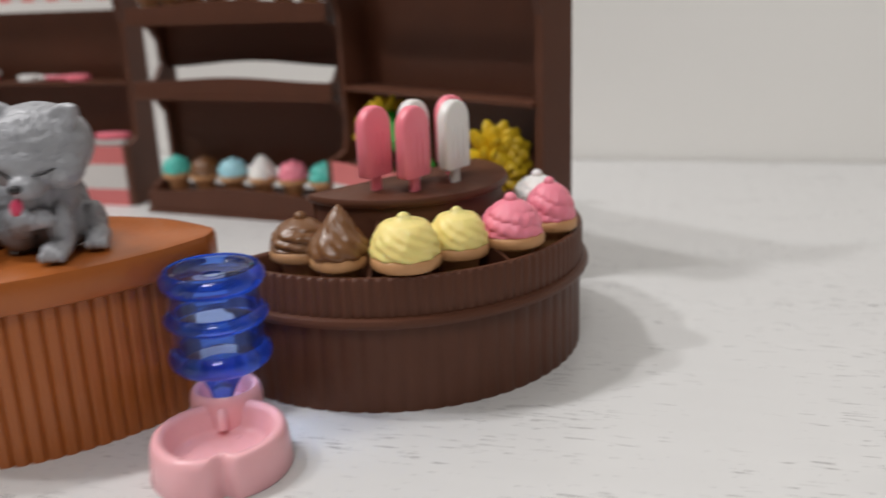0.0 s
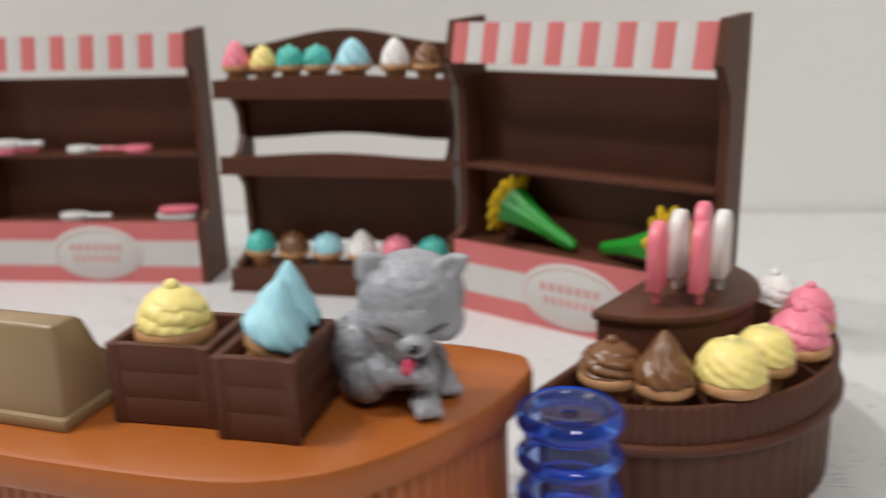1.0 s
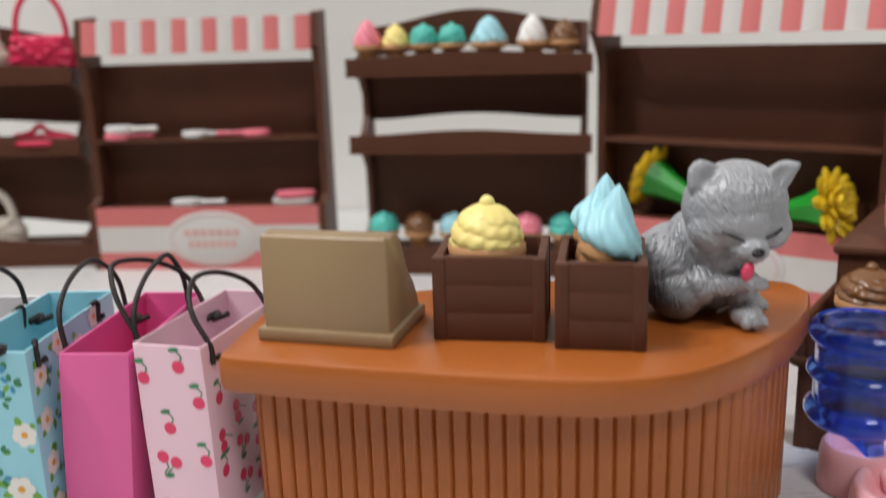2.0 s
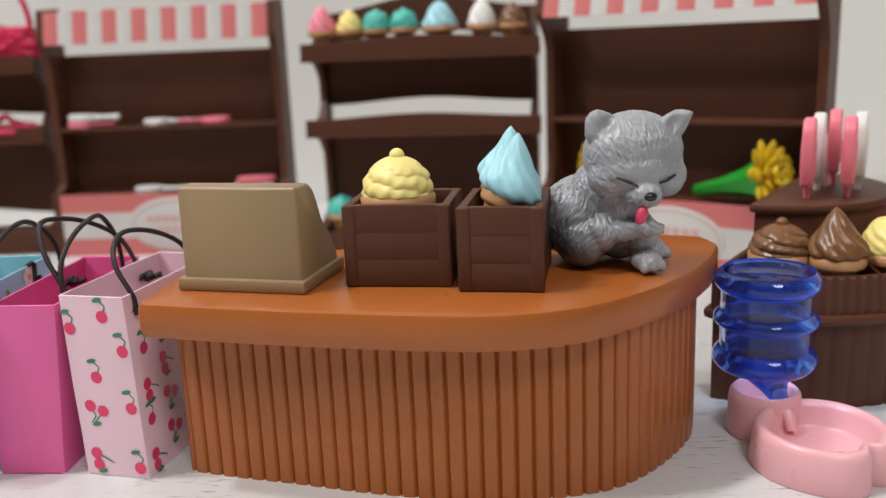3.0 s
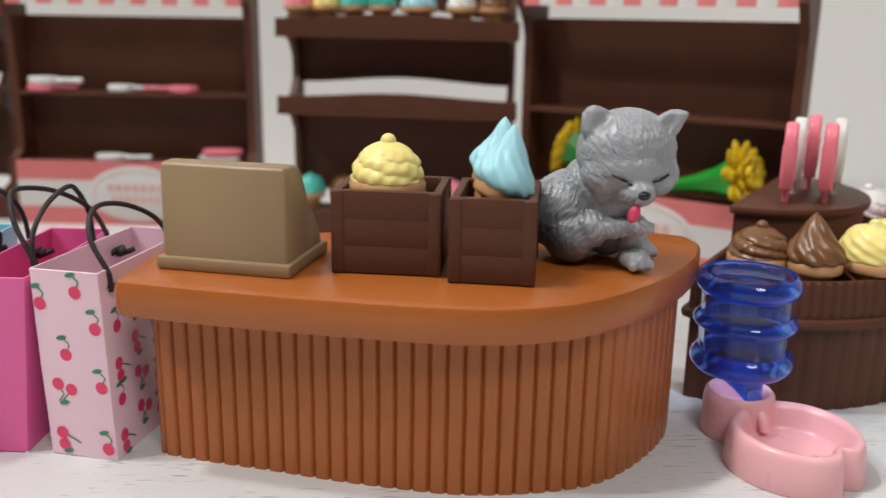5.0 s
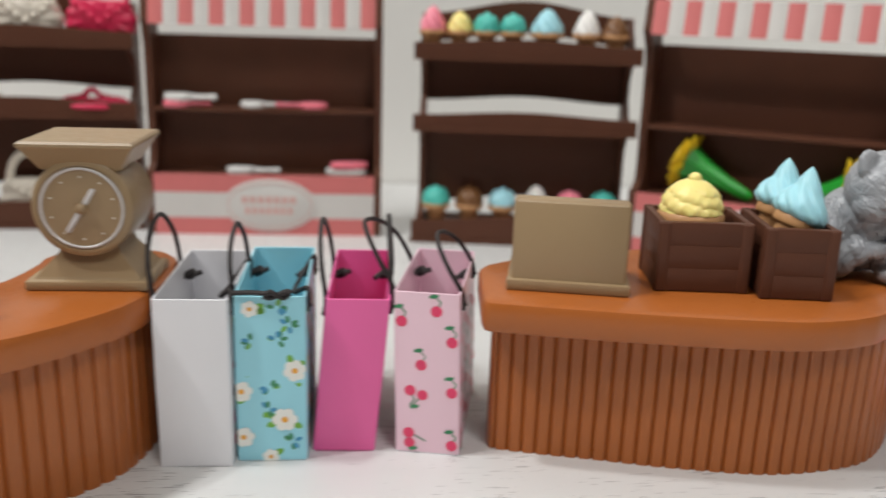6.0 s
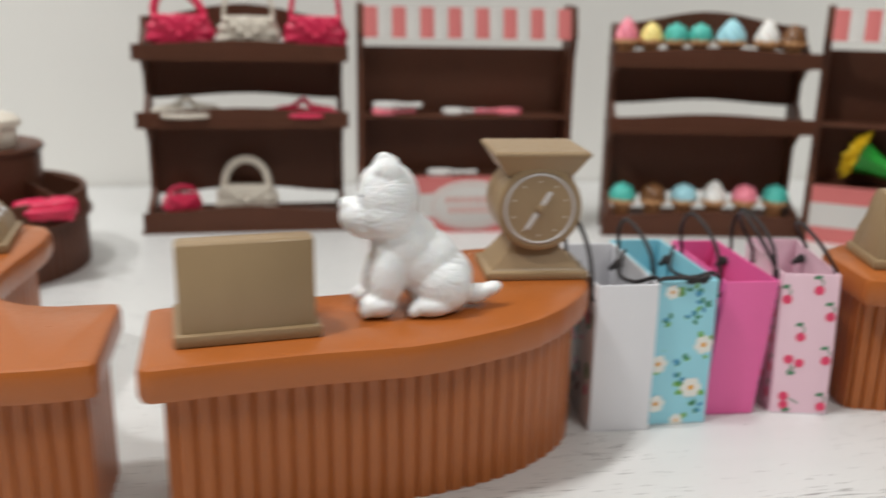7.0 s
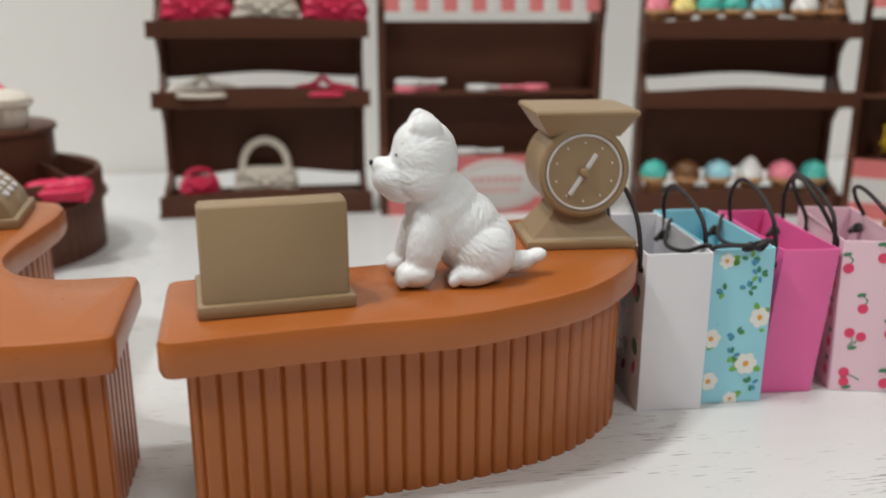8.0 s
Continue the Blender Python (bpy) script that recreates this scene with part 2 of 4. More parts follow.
def rounded(poly, r, n=6):
    """Rounds the sharp corners of a closed outline."""
    out, m = [], len(poly)
    for i in range(m):
        a, b, c = (Vector((*poly[(i + k) % m][:2], 0)) for k in (-1, 0, 1))
        u, v = (a - b), (c - b)
        turn = math.pi - u.angle(v)
        if turn < 0.5:
            out.append(b)
            continue
        t = min(r * math.tan(turn / 2), 0.45 * u.length, 0.45 * v.length)
        p, q = b + u.normalized() * t, b + v.normalized() * t
        for k in range(n + 1):
            s = k / n
            out.append((1 - s) ** 2 * p + 2 * s * (1 - s) * b + s * s * q)
    return out


def inset(pts, d):
    """Moves a closed outline inwards by d (one number, or one a point)."""
    n = len(pts)
    area = sum(pts[i].x * pts[(i + 1) % n].y - pts[(i + 1) % n].x * pts[i].y for i in range(n))
    s = 1 if area > 0 else -1
    out = []
    for i in range(n):
        t = (pts[(i + 1) % n] - pts[i - 1]).normalized()
        k = d[i] if isinstance(d, list) else d
        out.append(pts[i] + Vector((-t.y, t.x, 0)) * k * s)
    return out


def slab(bm, pts, z0, z1, edge=0.1, mat=0):
    loops = []
    for d, z in ((edge, z0), (edge * 0.3, z0 + edge * 0.3), (0, z0 + edge), (0, z1 - edge), (edge * 0.3, z1 - edge * 0.3), (edge, z1)):
        loops.append([(p.x, p.y, z) for p in inset(pts, d)])
    rings(bm, loops, mat=mat)
    return bm


def ribbed(bm, pts, z0, z1, ribs, depth, sharp=3.0, mat=0):
    n = len(pts)
    d = [depth * abs(math.cos(math.pi * ribs * i / n)) ** sharp for i in range(n)]
    q = inset(pts, d)
    rings(bm, [[(p.x, p.y, z) for p in q] for z in (z0, z1)], mat=mat)
    return bm

# ---------- setting: table, wall, unseen room ---
WALL_TURN = -13.0


def structure(name, bm, mat, label, x, y, z, rz):
    return tagged(place(part(name, bm, mat), x, y, z, rz), label, "", "", "structure")


bm = bmesh.new()
box(bm, -110, 90, -95, 48.9, -3.0, 0, 0.2)
structure("table_top", bm, WOOD, "white-washed wooden table top with grey open grain", 0, 0, 0, WALL_TURN)
bm = bmesh.new()
box(bm, -200, 200, 49.1, 61, -75, 165, 0)
structure("wall_north", bm, WALL, "plain warm white painted wall behind the table", 0, 0, 0, WALL_TURN)
# unseen room surfaces, added; all but the ceiling dim grey to cut bounced light
for nm, (x0, x1, y0, y1, z0, z1) in {
    "unseen_wall_south": (-200, 200, -232, -220, -75, 165), "unseen_wall_west": (-212, -200, -232, 61, -75, 165),
    "unseen_wall_east": (200, 212, -232, 61, -75, 165), "ceiling": (-212, 212, -232, 61, 165, 175), "floor": (-212, 212, -232, 61, -85, -75),
}.items():
    bm = bmesh.new()
    box(bm, x0, x1, y0, y1, z0, z1, 0)
    structure(nm, bm, WALL if nm == "ceiling" else ROOM, "plain grey-beige room surface, unseen, added to enclose the light", 0, 0, 0, WALL_TURN)

# ---------- counters ----------


def counter(name, front, back, base_front, base_back, label, ribs, group="shop counters"):
    """A counter top on a ribbed base; front and back are the two sides of each outline."""
    top = resample(rounded(spline(front, 0.9) + spline(back, 0.9), 0.45), 260)
    t = thing(name, 0, 0, 0, 0, label, "counter", group)
    bm = bmesh.new()
    slab(bm, top, 3.28, 4.05, 0.17)
    part("counter_top", bm, ORANGE, t)
    base = resample(rounded(spline(base_front, 0.9) + spline(base_back, 0.9), 0.3), 14 * ribs)
    bm = bmesh.new()
    ribbed(bm, base, 0, 3.3, ribs, 0.085, 18.0)
    part("ribbed_base", bm, ORANGE, t, angle=70)
    return t


counter("shop_counter", [(-12.9, 19.05), (-11.95, 18.55), (-10.35, 17.77), (-8.85, 17.1), (-7.3, 16.47), (-6.1, 16.14), (-4.7, 16.18), (-3.4, 16.72), (-2.1, 17.58), (-0.9, 18.8), (-0.24, 19.82)],
        [(-0.2, 20.5), (-1.3, 21.3), (-2.7, 21.8), (-6.5, 22.3), (-11.0, 22.1), (-12.1, 21.5)],
        [(-12.35, 19.8), (-11.3, 19.2), (-10.1, 18.6), (-9.0, 18.0), (-7.85, 17.45), (-6.8, 17.0), (-6.0, 16.8), (-5.15, 16.7), (-4.1, 16.72), (-3.3, 17.0), (-2.4, 17.6), (-1.45, 18.5), (-0.85, 19.6)],
        [(-0.9, 20.3), (-2.7, 21.2), (-6.5, 21.7), (-10.8, 21.6), (-11.8, 21.2)], "glossy caramel-orange toy counter with bowed front and ribbed base", 80)
counter("shop_counter", [(-30.87, 18.88), (-29.1, 18.83), (-27.3, 18.72), (-25.5, 18.5), (-24.0, 18.66), (-22.25, 19.15), (-20.8, 20.12), (-20.0, 21.0), (-19.4, 22.4), (-19.15, 24.0)],
        [(-19.5, 24.8), (-22.0, 25.0), (-22.4, 24.2), (-23.05, 22.8), (-24.2, 22.35), (-25.8, 22.22), (-29.7, 22.52), (-30.45, 22.45)],
        [(-30.38, 19.6), (-28.5, 19.5), (-25.6, 19.33), (-23.8, 19.38), (-22.3, 19.7), (-20.87, 20.5), (-20.2, 21.4), (-19.7, 22.7), (-19.55, 24.0)],
        [(-19.8, 24.4), (-21.7, 24.6), (-22.0, 24.1), (-22.7, 22.5), (-24.0, 22.0), (-25.8, 21.85), (-29.6, 22.1), (-30.1, 22.0)], "caramel-orange toy counter, curved end, beside paper bags", 72)
counter("shop_counter", [(-37.5, 25.2), (-37.05, 23.0), (-36.45, 21.95), (-35.87, 21.3), (-35.12, 20.6), (-34.3, 20.1), (-33.3, 19.72), (-32.3, 19.55), (-31.52, 19.52)],
        [(-30.95, 23.15), (-31.8, 23.3), (-32.5, 23.45), (-33.4, 24.15), (-33.8, 25.4), (-33.65, 26.6), (-32.9, 31.2), (-37.4, 31.9)],
        [(-37.0, 25.2), (-36.5, 23.2), (-35.5, 21.85), (-34.4, 20.95), (-33.3, 20.45), (-32.3, 20.25), (-31.75, 20.25)],
        [(-31.3, 22.8), (-31.9, 22.95), (-32.8, 23.15), (-33.75, 23.95), (-34.15, 25.4), (-34.0, 26.7), (-33.3, 30.8), (-37.0, 31.5)], "caramel-orange toy corner counter with concave inner edge", 80)

# ---------- cash registers ----------


def register(x, y, rz, label, keys, deep=1.0, wide=1.0):
    """Local: the flat back looks along -y, the sloping keys along +y; 2.75 wide."""
    t = thing("cash_register", x, y, 4.05, rz, label, "cash register", "cash registers")
    bm = bmesh.new()
    box(bm, 0, 2.8, 0, 2.15, 0, 0.26, 0.06)
    part("base", bm, BEIGE, t)
    prof = [(0.12, 0.2), (0.17, 1.99), (0.20, 2.04), (0.27, 2.06), (0.62, 2.07), (0.84, 2.02), (1.02, 1.90), (1.18, 1.62),
            (1.30, 1.35), (1.42, 1.18), (1.70, 0.92), (1.95, 0.55), (2.05, 0.2)]
    bm = bmesh.new()
    rows = []
    for xx, k in ((0.10, 0.06), (0.16, 0.0), (2.64, 0.0), (2.70, 0.06)):
        rows.append([(xx, p + (k if p < 0.5 else -k), max(0.2, q - k)) for p, q in prof])
    rings(bm, rows)
    body = part("body", bm, BEIGE, t, angle=50)
    if keys:
        for i in range(4):
            for j in range(3):
                s = i / 3
                bm = bmesh.new()
                box(bm, -0.15, 0.15, -0.075, 0.075, -0.02, 0.07, 0.02)
                bm.transform(pose(0.75 + 0.62 * j, 1.42 + 0.40 * s, 1.20 - 0.46 * s, -47, 0, 0))
                part("key", bm, SILVER, t, "raised silver-tipped key")
        bm = bmesh.new()
        box(bm, -0.55, 0.55, -0.22, 0.22, 0, 0.03, 0.01)
        bm.transform(pose(1.5, 1.08, 1.86, -62, 0, 0))
        part("display", bm, SILVER, t, "silver display window")
    for ob in t.children:
        ob.scale = (wide, deep, 1.02)
    return t


register(-12.12, 19.66, -25.5, "tan plastic cash register with flat back, on counter", False)
register(-30.07, 19.72, -4.0, "tan plastic cash register, flat back turned outward", False, 1.0, 1.05)
register(-36.07, 31.1, -94.0, "tan plastic cash register with silver display and keys", True, 1.2)

# ---------- wooden-look crates ----------


def crate(x, y, rz, w, d, label):
    t = thing("crate", x, y, 4.05, rz, label, "crate", "crates on the counter")
    h = 1.66
    for nm, (x0, x1, y0, y1) in {"front_wall": (0.03, w - 0.03, 0.025, 0.18), "back_wall": (0.03, w - 0.03, d - 0.18, d - 0.025),
                                 "side_wall": (0.03, 0.18, 0.18, d - 0.18), "side_wall.": (w - 0.18, w - 0.03, 0.18, d - 0.18)}.items():
        bm = bmesh.new()
        box(bm, x0 + 0.012, x1 - 0.012, y0 + 0.012, y1 - 0.012, 0.04, 1.6, 0)
        side = part(nm.strip("."), bm, BROWN, t)
        for k in range(3):
            bm = bmesh.new()
            box(bm, x0, x1, y0, y1, 0.03 + k * 0.54, 0.03 + (k + 1) * 0.54 - 0.003, 0.005)
            part("plank", bm, BROWN, side)
    for px in (0, w - 0.27):
        for py in (0, d - 0.2):
            bm = bmesh.new()
            box(bm, px, px + 0.27, py, py + 0.2, 0, h, 0.055, seg=3)
            part("corner_post", bm, BROWN, t)
    for py in (0.0, d - 0.2):
        bm = bmesh.new()
        box(bm, 0.27, w - 0.27, py + 0.03, py + 0.2, h - 0.06, h - 0.005, 0.02)
        part("rim", bm, BROWN, t)
    bm = bmesh.new()
    box(bm, 0.1, w - 0.1, 0.1, d - 0.1, 0.02, 0.14, 0)
    part("bottom", bm, BROWN, t)
    return t


crate(-8.78, 18.78, -19.0, 2.16, 1.9, "dark brown toy crate holding a yellow ice cream")
crate(-6.7, 17.72, -20.5, 1.66, 2.2, "dark brown toy crate holding two blue ice creams")

# ---------- ice creams ----------


def ice_cream(x, y, z, colour, r=0.72, h=1.05, cone=0.8, style="swirl", rz=0.0, tilt=0.0, lean=0.0, group="ice creams", where="", cup=0.80, bend=0.0):
    words = {"swirl": "swirled", "rosette": "piped", "dome": "combed dome", "peak": "peaked", "crest": "pointed"}[style]
    t = thing("ice_cream", x, y, z, 0, f"{colour} {words} toy ice cream in wafer cup{where}", "ice cream", group)
    t.matrix_basis = pose(x * CM, y * CM, z * CM, tilt, lean, rz)
    bm = bmesh.new()
    rc = r * cup
    prof = [(rc * 0.62, 0), (rc * 0.66, 0.02), (rc * 0.92, cone * 0.72), (rc * 1.20, cone * 0.74), (rc * 1.29, cone * 0.79), (rc * 1.29, cone * 0.95), (rc * 1.2, cone)]
    lathe(bm, prof, 28, wob=lambda a, zz: 1 + (0.025 * math.cos(14 * a) if zz < cone * 0.7 else 0))
    part("wafer_cup", bm, WAFFLE, t, angle=50)
    bm = bmesh.new()
    m = 44 if style == "rosette" else 22
    prof = []
    for i in range(m + 1):
        s = i / m
        if style == "rosette":
            rr, zz = 0.97 * r * math.sqrt(max(0, 1 - s ** 2.3)), 0.88 * h * s
        elif style == "dome":
            rr, zz = r * math.sqrt(max(0, 1 - s ** 2.3)), h * s
            if s > 0.86:
                rr = max(rr * 0.5, r * 0.16 * math.sqrt(max(0, 1 - ((s - 0.93) / 0.07) ** 2)) if s < 1 else 0)
        elif style == "crest":
            rr, zz = r * (1 - s ** 1.75) ** 0.82 * (0.86 + 0.24 * math.sin(math.pi * min(1, 0.18 + 1.45 * s))), h * s
        elif style == "peak":
            rr, zz = r * (1 - s) ** 0.62 * (1 + 0.25 * s), h * s
            rr = min(rr, r)
        else:
            rr, zz = r * math.sqrt(max(0, 1 - s ** 1.9)) * (1 - 0.18 * s), h * s
            if s > 0.82:
                rr = min(rr, r * 0.30 * math.sqrt(max(0, 1 - ((s - 0.86) / 0.14) ** 2)) if s > 0.86 else rr)
        rr *= 0.86 + 0.14 * min(1, s / 0.10)
        prof.append((rr, cone * 0.93 + zz))
    lob, tw, amp = {"dome": (9, 3.0, 0.034), "peak": (6, 1.5, 0.10), "crest": (9, 1.7, 0.065), "swirl": (5, 3.2, 0.075), "rosette": (4, 0, 0)}[style]

    def piping(a, zz):
        """A rope of icing wound upwards, pinched into small lobes."""
        s = (zz - cone * 0.93) / h
        turn = 3 * a / (2 * math.pi) + s * 3.4 + 0.25 * noise.noise((2 * math.cos(a) + x, 2 * math.sin(a), 3 * s))
        groove = abs(math.sin(math.pi * turn)) ** 0.7
        lobes = (0.016 if colour == "chocolate" else 0.020) * math.cos(14 * (a - 0.9 * s) + 2.5 * math.floor(turn)) + 0.025 * noise.noise((5 * math.cos(a) + y, 5 * math.sin(a), 6 * s))
        return 0.95 + ((0.12 if colour == "chocolate" else 0.075) * groove + lobes) * min(1, 1.9 * (1 - s) + 0.1)
    lathe(bm, prof, 72, wob=piping if style == "rosette" else lambda a, zz: 1 + amp * (abs(math.sin(0.5 * lob * (a + tw * zz))) - 0.5) * 2 * min(1, 1.6 * (1 - (zz - cone * 0.93) / h) + 0.2)
          + (0.13 if style == 'dome' and colour != 'yellow' else 0.05) * noise.noise((3.4 * math.cos(a) + x, 3.4 * math.sin(a) + y, 5.0 * zz / h)))
    if style == "rosette" or (style == "dome" and colour == "yellow"):
        bmesh.ops.create_icosphere(bm, subdivisions=3, radius=r * 0.21, matrix=Matrix.Translation((0.02, 0, cone * 0.93 + h * 0.87)))
    for v in bm.verts:
        v.co.x -= bend * max(0, (v.co.z - cone * 0.93) / h) ** 2
    part("icing", bm, CREAM[colour], t, angle=80)
    return t


ice_cream(-7.55, 19.45, 4.45, "yellow", 0.75, 0.98, 1.32, "rosette", 20, where=" standing in crate")
ice_cream(-6.05, 18.26, 4.80, "blue", 0.59, 1.22, 1.15, "crest", -8, 0, 27, where=" leaning in crate", cup=0.66, bend=0.34)
ice_cream(-5.70, 19.14, 4.80, "blue", 0.59, 1.20, 1.15, "crest", -8, 0, 19, where=" behind another in crate", cup=0.66, bend=0.28)


# ---------- animal figurines: soft lumps melted into one skin ----------


def figurine(name, lumps, dents, fur, head, nose, amp, extras, mats, x, y, rz, label, category, voxel=0.032):
    """lumps: centre, radii, turn about y and z; dents: centre, reach, depth; the carved strands run away from the nose on the head and down the body."""
    bm = bmesh.new()
    for c, rad, ry, rz2 in lumps:
        m = Matrix.Translation(c) @ pose(0, 0, 0, 0, ry, rz2) @ Matrix.Diagonal((*rad, 1))
        bmesh.ops.create_icosphere(bm, subdivisions=4, radius=1, matrix=m)
    tmp = part("lump", bm, fur)
    mod = tmp.modifiers.new("melt", "REMESH")
    mod.mode, mod.voxel_size = "VOXEL", voxel * CM
    mod2 = tmp.modifiers.new("soften", "SMOOTH")
    mod2.factor, mod2.iterations = 0.6, 14
    dg = bpy.context.evaluated_depsgraph_get()
    me = bpy.data.meshes.new_from_object(tmp.evaluated_get(dg))
    old = tmp.data
    bpy.data.objects.remove(tmp)
    bpy.data.meshes.remove(old)
    bm = bmesh.new()
    bm.from_mesh(me)
    bpy.data.meshes.remove(me)
    for v in bm.verts:
        v.co /= CM
    bm.normal_update()
    tree = BVHTree.FromBMesh(bm)
    hc, hr = Vector(head[0]), head[1]
    nose = Vector(nose)
    axis = (nose - hc).normalized()
    e1 = axis.cross(Vector((0, 0, 1))).normalized()
    e2 = axis.cross(e1)
    for v in bm.verts:
        p = v.co.copy()
        k = min(1.0, max(0.0, (hr * 1.15 - (p - hc).length) / (0.3 * hr)))
        d = p - nose
        a = math.atan2(d.dot(e2), d.dot(e1)) + 0.25 * noise.noise(p * 1.3)
        r = d.length
        h1 = 1 - 2.2 * abs(noise.noise((20 * math.cos(a), 20 * math.sin(a), 3.8 * r))) + 0.7 * noise.noise((44 * math.cos(a), 44 * math.sin(a), 8.0 * r))
        b = math.atan2(p.y - 0.3, p.x + 0.1) + 0.35 * noise.noise(p * 1.1)
        h2 = 1 - 2.2 * abs(noise.noise((22 * math.cos(b), 22 * math.sin(b), 3.6 * p.z))) + 0.7 * noise.noise((46 * math.cos(b), 46 * math.sin(b), 7.5 * p.z))
        h = k * h1 * min(1, max(0, (r - 0.2) / 0.5)) + (1 - k) * h2 * min(1, max(0.15, (p.z - 0.15) / 0.5))
        calm = 1 - 0.75 * min(1.0, max(0.0, (p.z - hc.z - 0.52 * hr) / 0.15)) * min(1.0, max(0.0, ((p - hc).length - 0.86 * hr) / 0.12))
        v.co = p + v.normal * amp * (h - 0.3) * calm
        for c, reach, depth in dents:
            v.co -= v.normal * depth * math.exp(-((p - Vector(c)).length / reach) ** 2)
    for f in bm.faces:
        f.material_index = 0
    for shape, args in extras:
        if shape == "ball":
            c, rad, ry, mi = args
            r = bmesh.ops.create_icosphere(bm, subdivisions=3, radius=1, matrix=Matrix.Translation(c) @ pose(0, 0, 0, 0, ry, 0) @ Matrix.Diagonal((*rad, 1)))
            for f in {f for v in r["verts"] for f in v.link_faces}:
                f.material_index = mi
        else:
            pts, rad, mi = args
            line = []
            for p in spline(pts, 0.05):
                hit = tree.ray_cast(Vector((p[0], -6, p[2])), Vector((0, 1, 0)))[0]
                line.append((p[0], (hit.y if hit else p[1]) - 0.005, p[2]))
            tube(bm, line, rad, 6, mi)
    ob = part(name, bm, mats, None, angle=60)
    tagged(ob, label, category, "animal figurines")
    return place(ob, x, y, 4.05, rz)


# the kitten: local x to its left side as the front (-y) looks on, licking a raised paw
CAT = [((-0.42, 0.45, 0.92), (0.96, 0.95, 0.92), 0, 0), ((-0.16, 0.15, 1.45), (0.66, 0.68, 0.78), 20, 0), ((0.15, -0.15, 2.36), (1.02, 0.86, 0.86), 0, 0), ((0.14, -0.3, 2.1), (0.9, 0.8, 0.6), 0, 0),
       ((0.14, -0.84, 1.68), (0.37, 0.40, 0.29), 0, 0), ((0.70, -0.42, 1.96), (0.42, 0.44, 0.44), 0, 0), ((-0.40, -0.42, 1.98), (0.44, 0.44, 0.42), 0, 0),
       ((-0.54, -0.30, 2.90), (0.36, 0.17, 0.36), -30, 0), ((-0.66, -0.30, 3.10), (0.24, 0.12, 0.18), -30, 0), ((0.84, -0.45, 2.90), (0.28, 0.15, 0.42), 55, 0), ((1.04, -0.50, 3.05), (0.15, 0.10, 0.20), 55, 0), ((1.15, -0.52, 3.12), (0.08, 0.07, 0.10), 55, 0),
       ((-0.72, 0.0, 0.56), (0.50, 0.75, 0.56), 0, 0), ((0.25, 0.2, 0.62), (0.5, 0.7, 0.6), 0, 0), ((0.12, -0.22, 1.2), (0.5, 0.5, 0.6), 0, 0), ((-0.46, -0.52, 0.78), (0.34, 0.36, 0.38), 0, 0),
       ((-0.14, -0.88, 0.88), (0.48, 0.23, 0.21), -10, -40), ((0.16, -1.18, 0.97), (0.25, 0.24, 0.20), 0, 0), ((0.36, -0.70, 0.62), (0.26, 0.28, 0.60), 0, 0),
       ((0.28, -0.98, 0.25), (0.31, 0.38, 0.24), 0, 0), ((0.88, -0.12, 0.27), (0.25, 0.40, 0.26), 0, 0), ((0.76, 0.12, 0.5), (0.25, 0.36, 0.5), 0, 0), ((-1.12, 0.95, 0.40), (0.24, 0.36, 0.26), 0, 20)]
CAT += [((0.28 + dx, -1.26, 0.17), (0.10, 0.15, 0.14), 0, 0) for dx in (-0.19, 0, 0.19)] + [((0.90 + dx, -0.43, 0.18), (0.09, 0.15, 0.14), 0, 0) for dx in (-0.15, 0.02, 0.18)]
CAT += [((0.18 + dx, -1.35, 0.96), (0.09, 0.13, 0.12), 0, 0) for dx in (-0.12, 0.06, 0.2)]
HEAD = Vector((0.02, -0.45, 0.0))        # the head hangs forward over the raised paw


def nod(p):
    """The head as it is turned and hung on the neck."""
    mid = Vector((0.15, -0.15, 0))
    return tuple(Matrix.Rotation(radians(-10), 3, "Z") @ (Vector(p) - mid) + mid + HEAD)


CAT = [(nod(c) if c[2] > 1.6 else c, rad, ry, turn) for c, rad, ry, turn in CAT]
CAT += [((-0.05, -0.25, 1.62), (0.60, 0.62, 0.62), 0, 0), ((-0.02, -0.55, 1.35), (0.40, 0.40, 0.40), 0, 0)]
figurine("kitten_figurine", CAT, [(nod((-0.47, -0.46, 2.98)), 0.17, 0.09), (nod((0.86, -0.68, 3.0)), 0.17, 0.13), (nod((-0.2, -0.95, 1.9)), 0.22, 0.05), (nod((0.6, -0.95, 1.93)), 0.22, 0.05)],
         FUR_GREY, (nod((0.14, -0.2, 2.3)), 1.0), nod((0.14, -1.2, 1.72)), 0.029, [
    ("ball", (nod((0.14, -1.27, 1.68)), (0.13, 0.09, 0.09), 0, 1)), ("ball", (nod((0.02, -1.12, 1.30)), (0.12, 0.10, 0.19), 18, 2)),
    ("line", ([nod(p) for p in ((-0.42, -0.95, 2.03), (-0.22, -1.02, 1.94), (-0.04, -1.1, 1.86))], 0.022, 1)),
    ("line", ([nod(p) for p in ((0.42, -1.1, 1.89), (0.60, -1.02, 1.92), (0.78, -0.9, 2.01))], 0.022, 1))],
    [FUR_GREY, BLACK, TONGUE], -3.16, 18.92, 6, "grey toy kitten sitting and licking its paw on counter", "figurine", 0.03)

